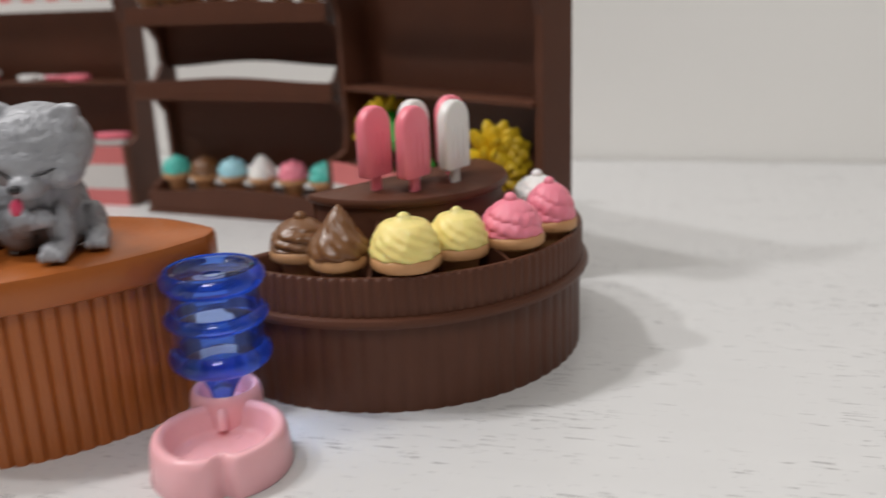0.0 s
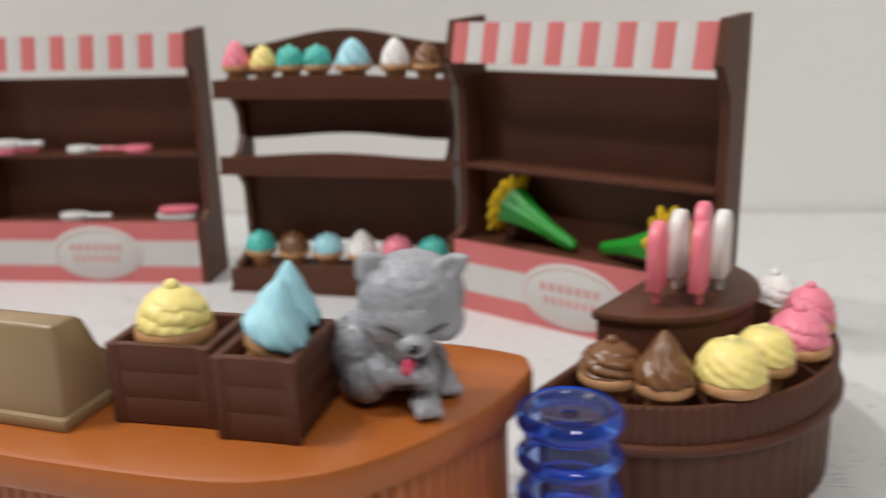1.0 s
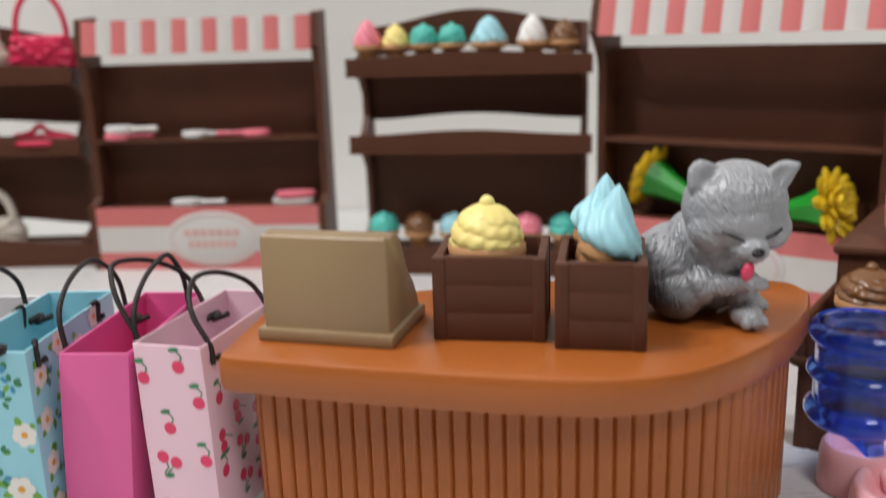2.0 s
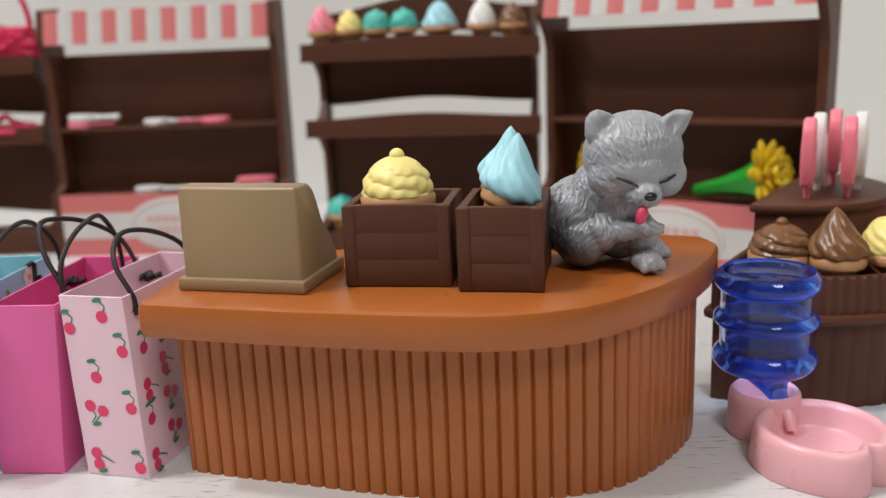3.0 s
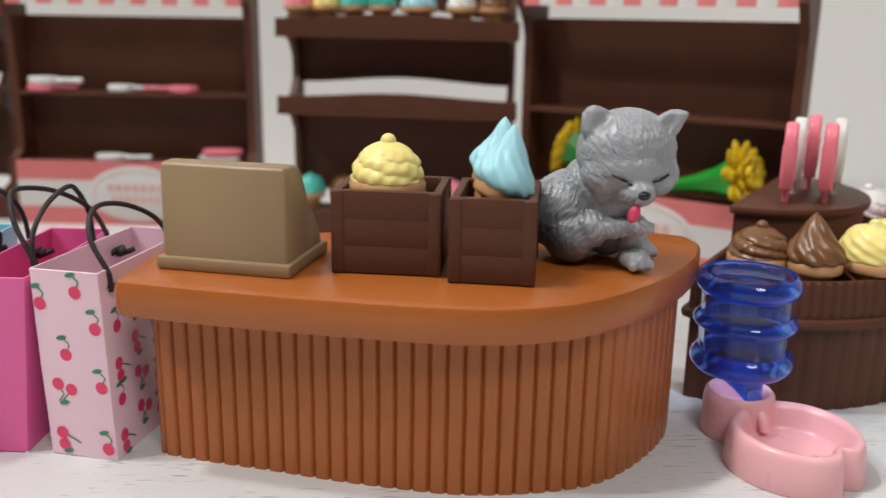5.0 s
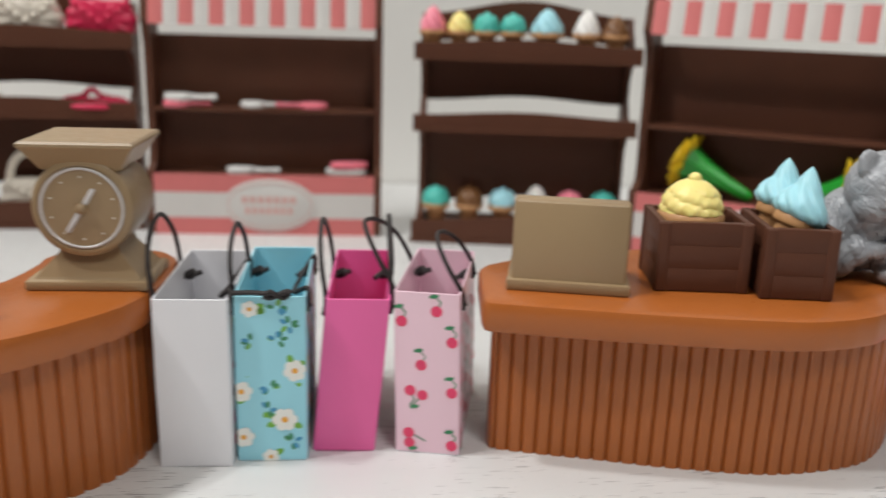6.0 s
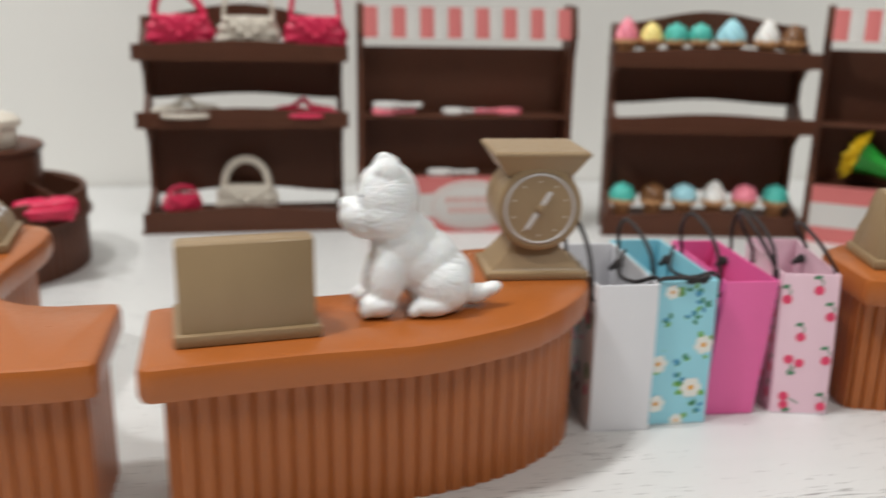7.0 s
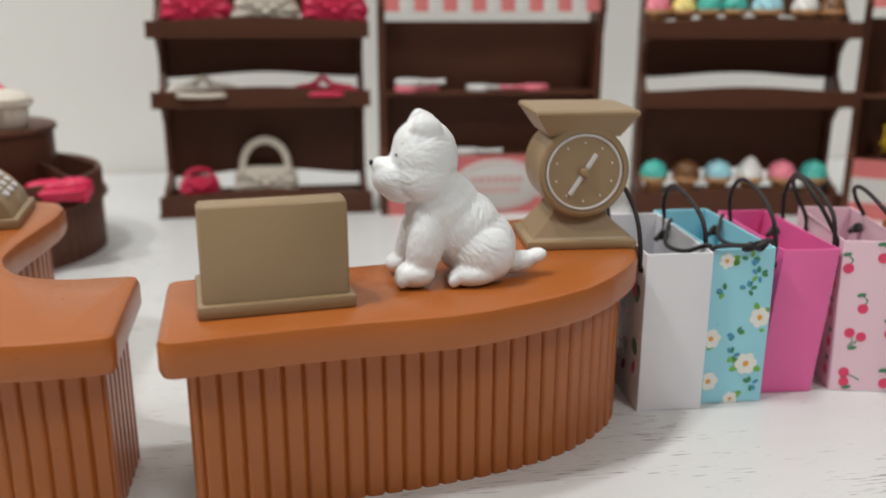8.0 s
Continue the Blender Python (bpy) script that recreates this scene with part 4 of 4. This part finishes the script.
for x, y, c, r, h, st in ((1.72, 20.5, "chocolate", 0.72, 0.85, "rosette"), (2.7, 19.75, "chocolate", 0.64, 1.18, "crest"), (4.2, 19.65, "yellow", 0.78, 0.98, "dome"),
                          (5.35, 20.4, "yellow", 0.68, 0.9, "dome"), (6.6, 21.2, "pink", 0.76, 1.0, "rosette"), (7.6, 22.5, "pink", 0.66, 1.1, "rosette"), (7.4, 24.0, "white", 0.72, 0.95, "rosette")):
    ice_cream(x, y, 2.43, c, r, h, 1.1, st, 30 * x, group="ice creams in the tub", where=" standing in tub", bend=-0.15 if st == "crest" else 0)


def lolly(x, y, rz, mat, colour, h=2.25):
    t = thing("ice_lolly", x, y, 4.43, rz, f"{colour} toy ice lolly upright on its stick", "ice lolly", "ice lollies on the tub")
    bm = bmesh.new()
    w, n = 0.50, 10
    out = [(-w, 0.42), (-w + 0.06, 0.36), (w - 0.06, 0.36), (w, 0.42)] + [(w * math.cos(a), h - w + w * math.sin(a)) for a in np.linspace(0, math.pi, n)]
    def ring(k, y):
        return [(p * k, y, 0.36 + (q - 0.36) * (1 - (1 - k) * 0.3)) for p, q in out]
    rings(bm, [ring(0.86, -0.16), ring(0.97, -0.13), ring(1, -0.08), ring(1, 0.08), ring(0.97, 0.13), ring(0.86, 0.16)])
    part("lolly_body", bm, mat, t, angle=50)
    for s in (-0.2, 0.0, 0.2):
        bm = bmesh.new()
        box(bm, s - 0.055, s + 0.055, -0.185, 0.185, 0.6, h - 0.62, 0.03)
        part("ridge", bm, mat, t)
    bm = bmesh.new()
    box(bm, -0.13, 0.13, -0.08, 0.08, -0.03, 0.45, 0.03)
    part("stick", bm, mat, t)


for x, y, m, c in ((3.35, 22.1, POP_PINK, "pink"), (4.25, 23.05, POP_WHITE, "white"), (4.31, 21.83, POP_PINK, "pink"), (5.15, 23.7, POP_PINK, "pink"), (5.26, 22.75, POP_WHITE, "white")):
    lolly(x, y, 55, m, c, 2.06)

# ---------- open shelf units with slotted back ----------


def arch(a, b):
    return lambda u: a + (b - a) * math.sin(math.pi * u) ** 2


def slotted_shelf(x, y, rz, label):
    """Local: front edge along x, 9.65 wide, back along +y."""
    W = 9.65
    t = thing("shelf_unit", x, y, 0, rz, label, "shelf unit", "open shelf units")
    B = 1.9
    cuts = [(0.0, 0.95, 0.95), (1.55, 1.9, 5.0), (6.18, 6.42, 8.1), (8.75, 9.2, None)]
    for k, (lo, mid, top) in enumerate(cuts):
        bm = bmesh.new()
        low = (lambda u: 0.0) if k == 0 else arch(lo, mid)
        high = arch(9.95, 10.55) if top is None else (lambda u, q=top: q)
        ribbon(bm, 0.35, W - 0.35, low, high, B, B + 0.22, 24)
        panel = part("back_panel", bm, BROWN, t, angle=30)
        if k in (1, 2):
            n = 34
            bm = bmesh.new()
            box(bm, 0, (W - 1.0) / n - 0.06, B - 0.035, B + 0.05, mid + 0.12, top - 0.02, 0.012, seg=1)
            first = part("slat", bm, BROWN, panel)
            place(first, 0.5, 0)
            for i in range(1, n):
                s = new("slat", first.data)
                s.parent = panel
                place(s, 0.5 + (W - 1.0) * i / n, 0)
    for s in (0, 1):
        x0 = 0.22 if s == 0 else W - 0.47
        bm = bmesh.new()
        out = [(0.0, 0.0), (2.3, 0.0), (2.3, 9.6), (2.15, 9.95), (1.75, 9.95), (1.5, 9.4), (0.9, 8.8), (0.3, 8.62), (0.3, 8.1), (1.0, 7.85), (1.45, 7.3), (1.5, 6.4), (1.0, 5.75), (0.35, 5.55), (0.35, 5.1), (1.0, 4.75), (1.45, 4.2), (1.5, 1.9), (1.0, 1.5), (0.1, 1.2)]
        rings(bm, [[(xx, p, q) for p, q in out] for xx in (x0, x0 + 0.25)])
        part("side_panel", bm, BROWN, t, smooth=False)
    for z, k in ((0.0, 0), (5.05, 1), (8.1, 2)):
        bm = bmesh.new()
        if k:
            ribbon(bm, 0, W, lambda u: z, arch(z + 0.66, z + 0.86), 0.0, 0.16, 24)
            ribbon(bm, 0, W, lambda u: z - 0.06, lambda u: z + 0.12, -0.07, 0.1, 4)
        else:
            ribbon(bm, 0, W, lambda u: 0.0, arch(0.98, 1.25), 0.0, 0.2, 24)
            ribbon(bm, -0.06, W + 0.06, lambda u: 0.0, lambda u: 0.16, -0.08, 0.1, 4)
        part("shelf_lip", bm, BROWN, t, angle=30)
        bm = bmesh.new()
        box(bm, 0.1, W - 0.1, 0.1, B, z + (0.72 if not k else 0.12), z + (0.85 if not k else 0.3), 0.01)
        part("shelf_board", bm, BROWN, t)
    return t


IC = (-8.85, 38.65, -20.5)
BG = (-29.66, 45.2, -11.8)
slotted_shelf(*IC, "dark brown toy shelf unit filled with toy ice creams")
slotted_shelf(*BG, "dark brown toy shelf unit holding toy handbags")


def on(unit, u, v, z):
    a = radians(unit[2])
    return unit[0] + u * math.cos(a) - v * math.sin(a), unit[1] + u * math.sin(a) + v * math.cos(a), z


for i, (c, st, r) in enumerate((("pink", "peak", 0.56), ("yellow", "swirl", 0.54), ("teal", "dome", 0.54), ("teal", "dome", 0.54), ("blue", "peak", 0.70), ("white", "peak", 0.58), ("chocolate", "swirl", 0.56))):
    u = (0.72, 1.88, 3.02, 4.15, 5.62, 7.32, 8.55)[i]
    ice_cream(*on(IC, u, 0.85, 8.42), c, r, 1.05 if st == "peak" else 0.85, 0.85, st, 40 * i, group="ice creams on the shelf", where=" on shelf")
for i, (c, st) in enumerate((("teal", "dome"), ("chocolate", "dome"), ("blue", "dome"), ("white", "peak"), ("pink", "dome"), ("teal", "dome"))):
    ice_cream(*on(IC, 1.05 + 1.5 * i, 0.85, 0.86), c, 0.62, 1.0 if st == "peak" else 0.85, 0.82, st, 50 * i, group="ice creams on the shelf", where=" on shelf")

# ---------- shelf units with striped awning ----------


def awning_shelf(x, y, rz, label, lift=0.0, back=0.0):
    W = 9.75
    t = thing("awning_shelf_unit", x, y, 0, rz, label, "shelf unit", "shelf units with awnings")
    D = 2.3
    for s in (0, 1):
        x0 = -0.32 if s == 0 else W
        out = [(0.0, 0.0), (D, 0.0), (D, 10.75 + lift), (0.45 + back, 10.65 + lift), (0.12 + back, 9.3 + lift), (0.3 + back, 9.1 + lift), (0.75, 8.7), (0.9, 8.2), (0.9, 3.6), (0.8, 3.1), (0.4, 2.85), (0.0, 2.8)]
        bm = bmesh.new()
        rings(bm, [[(xx, p, q) for p, q in out] for xx in (x0, x0 + 0.32)])
        part("side_panel", bm, BROWN, t, smooth=False)
    bm = bmesh.new()
    box(bm, 0, W, D - 0.2, D, 0, 8.7 + lift, 0)
    part("back_panel", bm, BROWN, t)
    bm = bmesh.new()
    box(bm, 0, W, 0.75, D - 0.2, 5.42, 5.58, 0.02)
    part("shelf_board", bm, BROWN, t)
    bm = bmesh.new()
    box(bm, 0, W, 0.14, D - 0.2, 2.45, 2.62, 0.02)
    part("shelf_board", bm, BROWN, t)
    bm = bmesh.new()
    rings(bm, [[(xx, 0.16 + back, 9.25 + lift), (xx, 0.5 + back, 9.25 + lift), (xx, 0.85 + back, 10.54 + lift), (xx, 0.47 + back, 10.54 + lift)] for xx in (0, W)])
    part("awning_board", bm, BROWN, t, smooth=False)
    n = 15
    for i in range(n):
        a, b = W * i / n, W * (i + 1) / n
        cols = []
        for k in range(7):
            u = k / 6
            bulge = 0.05 * math.sin(math.pi * u) + 0.02
            xx = a + (b - a) * u
            cols.append([(xx, 0.12 + back - bulge, 9.16 + lift), (xx, 0.16 + back, 9.16 + lift), (xx, 0.47 + back, 10.56 + lift), (xx, 0.43 + back - bulge, 10.56 + lift)])
        bm = bmesh.new()
        rings(bm, cols)
        part("awning_stripe", bm, STRIPE_W if i % 2 else STRIPE_P, t, "white stripe" if i % 2 else "coral stripe")
    for z0, z1, m in ((0.0, 0.78, STRIPE_P), (0.78, 1.92, STRIPE_W), (1.92, 2.74, STRIPE_P)):
        bm = bmesh.new()
        box(bm, 0, W, 0.0, 0.14, z0, z1, 0)
        part("front_band", bm, m, t, "white band" if m is STRIPE_W else "coral band")
    bm = bmesh.new()
    pts = [Vector((5.1 + 2.08 * math.cos(a), 1.37 + 1.2 * math.sin(a), 0)) for a in np.linspace(0, 2 * math.pi, 60, endpoint=False)]
    slab(bm, pts, 0, 0.03, 0.01)
    bm.transform(pose(0, -0.004, 0, 90, 0, 0))
    sign = part("sign_plate", bm, STRIPE_W, t, "white oval sign with two rows of faded lettering")
    bm = bmesh.new()
    tube(bm, [(5.1 + 1.86 * math.cos(a), -0.036, 1.37 + 1.03 * math.sin(a)) for a in np.linspace(0, 2 * math.pi, 60, endpoint=False)], 0.022, 4, closed=True)
    part("sign_border", bm, TEXT_P, sign)
    for z, w in ((1.62, 2.5), (1.12, 2.2)):
        for k in range(7):
            bm = bmesh.new()
            x0 = 5.1 - w / 2 + w * k / 7
            box(bm, x0, x0 + w / 7 - 0.1, -0.045, -0.03, z - 0.15, z + 0.15, 0)
            part("sign_bar", bm, TEXT_P, sign)
    return t


ST = (-19.7, 42.32, -14.4)
SR = (0.1, 34.75, -45.0)
awning_shelf(*ST, "dark brown toy shelf with coral-striped awning holding combs", 0.0, 0.4)
awning_shelf(*SR, "dark brown toy shelf with coral-striped awning holding flowers", 0.22)

# ---------- combs and brushes on the striped shelf ----------


def brush(unit, u, v, z, rz, mat, label, length=2.0, handle=True):
    t = thing("toy_hairbrush", *on(unit, u, v, z), unit[2] + rz, label, "hairbrush", "hairbrushes on the shelf")
    bm = bmesh.new()
    pts = [Vector((length * 0.3 * math.cos(a), 0.42 * math.sin(a), 0)) for a in np.linspace(0, 2 * math.pi, 28, endpoint=False)]
    slab(bm, pts, 0.0, 0.30, 0.09)
    part("brush_head", bm, mat, t)
    if handle:
        bm = bmesh.new()
        tube(bm, [(length * 0.25, 0, 0.15), (length * 0.5, 0, 0.15), (length * 0.8, 0, 0.15)], 0.14, 10, taper=lambda s: 1 - 0.25 * math.sin(3 * s))
        part("brush_handle", bm, mat, t)
    return t


brush(ST, 0.95, 1.0, 5.58, 6, POP_PINK, "pink toy hairbrush lying on shelf", 1.9)
brush(ST, 1.05, 1.0, 5.88, 0, WHITE_P, "white toy hairbrush lying on a pink one", 2.1)
brush(ST, 4.3, 1.2, 5.58, 0, WHITE_P, "white toy hairbrush lying on shelf", 1.9)
brush(ST, 7.0, 1.2, 5.58, 182, POP_PINK, "pink toy hairbrush lying on shelf", 2.1)
brush(ST, 3.7, 1.0, 2.62, 0, WHITE_P, "white toy hairbrush lying on lower shelf", 2.2)
brush(ST, 8.45, 1.0, 2.62, 175, WHITE_P, "white toy hairbrush lying on lower shelf", 3.1, False)
brush(ST, 8.6, 1.0, 2.92, 8, POP_PINK, "pink toy hairbrush lying on a white one", 2.9, False)

# ---------- plastic flowers ----------


def flower(x, y, z, rz, ry, label):
    t = tagged(place(new("toy_flower"), x, y, z, rz, 0, ry), label, "flower", "toy flowers")
    bm = bmesh.new()
    lathe(bm, [(0.12, 0), (0.2, 0.1), (0.24, 0.5), (0.3, 1.3), (0.5, 2.3), (0.72, 2.9), (0.78, 3.1), (0.5, 3.12)], 20, wob=lambda a, q: 1 + 0.08 * math.cos(7 * a))
    part("stem", bm, GREEN, t, "green flared stem")
    for ringn, (n, r, tl, ln) in enumerate(((11, 1.02, 8, 0.48), (10, 0.82, 24, 0.44), (8, 0.56, 44, 0.38), (5, 0.32, 60, 0.32))):
        for k in range(n):
            bm = bmesh.new()
            bmesh.ops.create_icosphere(bm, subdivisions=2, radius=1, matrix=Matrix.Diagonal((ln, 0.25, 0.10, 1)))
            bm.transform(pose(0, 0, 3.14 + 0.09 * ringn, 0, 0, 360 * (k + 0.35 * math.sin(7 * k + ringn)) / n + 13 * ringn) @ pose(r * 0.86, 0, 0.05 * math.sin(5 * k), 0, -tl - 9 * math.sin(3 * k + ringn), 0))
            part("petal", bm, PETAL, t)
    bm = bmesh.new()
    bmesh.ops.create_icosphere(bm, subdivisions=2, radius=0.42, matrix=Matrix.Translation((0, 0, 3.15)))
    part("flower_centre", bm, PETAL, t)
    return t


fx, fy, fz = on(SR, 4.6, 1.15, 2.85)
flower(fx, fy, fz, -45.0 + 178, 66, "yellow toy flower on green stem lying on shelf")
fx, fy, fz = on(SR, 5.6, 1.3, 2.95)
flower(fx, fy, fz, -62.0, 76, "yellow toy flower on green stem lying on shelf")

# ---------- toy handbags ----------


def handbag(x, y, z, rz, mat, colour, w=2.0, h=1.25, loop=1.3, lying=False, cord=0.13, square=0.72, thick=0.42, handle_tilt=0.0, strap=True):
    t = thing("toy_handbag", x, y, z, rz, f"{colour} plastic toy handbag with arched handle" + (" lying flat" if lying else ""), "handbag", "toy handbags")
    if lying:
        t.matrix_basis = pose(x * CM, y * CM, (z + thick * 0.85) * CM, 90, 0, rz)
    bm = bmesh.new()
    n = 56
    def loopf(k, yy):
        out = []
        for i in range(n):
            a = 2 * math.pi * i / n
            q = k * (1 + 0.035 * math.cos(11 * a))
            px = w / 2 * q * abs(math.cos(a)) ** square * (1 if math.cos(a) > 0 else -1)
            pz = h / 2 + h / 2 * min(q, 1) * abs(math.sin(a)) ** square * (1 if math.sin(a) > 0 else -1)
            out.append((px * (1 - 0.12 * pz / h), yy * (1 + 0.10 * math.cos(11 * a)), pz))
        return out
    rings(bm, [loopf(k, yy * thick / 0.42) for k, yy in ((0.45, -0.46), (0.72, -0.43), (0.92, -0.36), (1.0, -0.2), (1.0, 0.2), (0.92, 0.36), (0.72, 0.43), (0.45, 0.46))])
    part("bag_body", bm, mat, t, angle=60)
    bm = bmesh.new()
    tube(bm, [((w * 0.40 - cord) * math.cos(a) + handle_tilt * math.sin(a), 0, h * 0.82 + loop * math.sin(a) ** 0.8) for a in np.linspace(0, math.pi, 26)], cord, 10)
    part("handle", bm, mat, t)
    f = thick - 0.02
    bm = bmesh.new()
    rings(bm, [[(-w * 0.40, -f, h * 0.97), (w * 0.40, -f, h * 0.97), (w * 0.24, -f - 0.06, h * 0.62), (0.1, -f - 0.08, h * 0.40), (-0.1, -f - 0.08, h * 0.40), (-w * 0.24, -f - 0.06, h * 0.62)],
               [(-w * 0.38, -f + 0.2, h * 1.0), (w * 0.38, -f + 0.2, h * 1.0), (w * 0.22, -f + 0.14, h * 0.6), (0.1, -f + 0.14, h * 0.38), (-0.1, -f + 0.14, h * 0.38), (-w * 0.22, -f + 0.14, h * 0.6)]])
    bmesh.ops.bevel(bm, geom=bm.edges[:], offset=0.04, segments=2, affect="EDGES", profile=0.5)
    flap = part("flap", bm, mat, t, angle=50)
    for px, pz in ((0, 0.42), (-w * 0.12, 0.56), (w * 0.12, 0.56), (-w * 0.23, 0.72), (w * 0.23, 0.72), (-w * 0.33, 0.88), (w * 0.33, 0.88)):
        bm = bmesh.new()
        bmesh.ops.create_icosphere(bm, subdivisions=2, radius=0.17 if px == 0 else 0.15, matrix=Matrix.Translation((px, -f - 0.02, h * pz)))
        part("clasp" if px == 0 else "stud", bm, mat, flap)
    if lying and strap:
        bm = bmesh.new()
        tube(bm, spline([(-w * 0.36, thick * 0.8, h * 0.5), (-w * 0.14, thick + 0.10, h * 0.5), (0, thick + 0.42, h * 0.5), (w * 0.12, thick + 0.12, h * 0.5), (w * 0.40, thick * 0.8, h * 0.5)], 0.1), 0.13, 8)
        part("strap", bm, mat, t)
    return t


handbag(*on(BG, 2.1, 0.95, 8.42), BG[2], MAGENTA, "magenta", 3.2, 1.65, 1.3, cord=0.19, handle_tilt=-0.25)
handbag(*on(BG, 5.15, 0.95, 8.42), BG[2], IVORY, "ivory", 3.0, 1.6, 1.9, cord=0.09)
handbag(*on(BG, 8.2, 0.95, 8.42), BG[2], MAGENTA, "magenta", 3.1, 1.65, 2.1, cord=0.12)
handbag(*on(BG, 4.75, 0.9, 0.86), BG[2], IVORY, "ivory", 3.1, 1.3, 1.45, cord=0.19, square=0.45)
handbag(*on(BG, 1.7, 0.9, 0.86), BG[2] + 20, MAGENTA, "magenta", 1.9, 0.9, 0.5, cord=0.11)
handbag(*on(BG, 2.1, 1.6, 5.33), BG[2] + 6, IVORY, "ivory", 3.4, 1.0, 1.1, True, 0.12, thick=0.27)
handbag(*on(BG, 7.6, 1.5, 5.33), BG[2] - 6, MAGENTA, "magenta", 3.4, 1.0, 0.7, True, 0.12, thick=0.24)


def pouch(x, y, z, mat, colour, r=0.95, h=1.15):
    t = thing("toy_pouch", x, y, z, 0, f"{colour} plastic toy basket bag on the display tub", "pouch", "toy pouches")
    bm = bmesh.new()
    lathe(bm, [(r * 0.78, 0), (r * 0.84, 0.05), (r * 0.92, h * 0.6), (r * 1.1, h * 0.66), (r * 1.12, h * 0.85), (r * 0.9, h), (r * 0.4, h * 1.1)], 36,
          wob=lambda a, q: 1 + 0.04 * math.cos(12 * a))
    part("pouch_body", bm, mat, t)


pouch(-36.95, 40.8, 4.98, MAGENTA, "magenta", 0.9, 1.25)
pouch(-36.2, 42.9, 4.98, MAGENTA, "magenta", 1.0, 1.45)
pouch(-35.05, 41.0, 4.98, IVORY, "ivory", 0.86, 1.3)
handbag(-33.45, 39.4, 2.6, 10, MAGENTA, "magenta", 2.4, 1.1, 0.3, True, thick=0.34, strap=False)
handbag(-36.1, 38.3, 2.6, -10, MAGENTA, "magenta", 2.3, 1.1, 0.3, True, thick=0.34, strap=False)

# ---------- slatted tan rack at the corner counter's far end ----------
t = thing("slatted_rack", -38.2, 26.3, 4.05, -6, "tan plastic slatted toy rack on corner counter", "rack")
bm = bmesh.new()
box(bm, 0, 1.75, 0, 1.0, 0, 0.25, 0.05)
part("base", bm, BEIGE, t)
for k in range(5):
    bm = bmesh.new()
    box(bm, 0.05 + 0.34 * k, 0.05 + 0.34 * k + 0.26, 0.1, 0.8, 0.2, 2.5, 0.05)
    part("slat", bm, BEIGE, t)
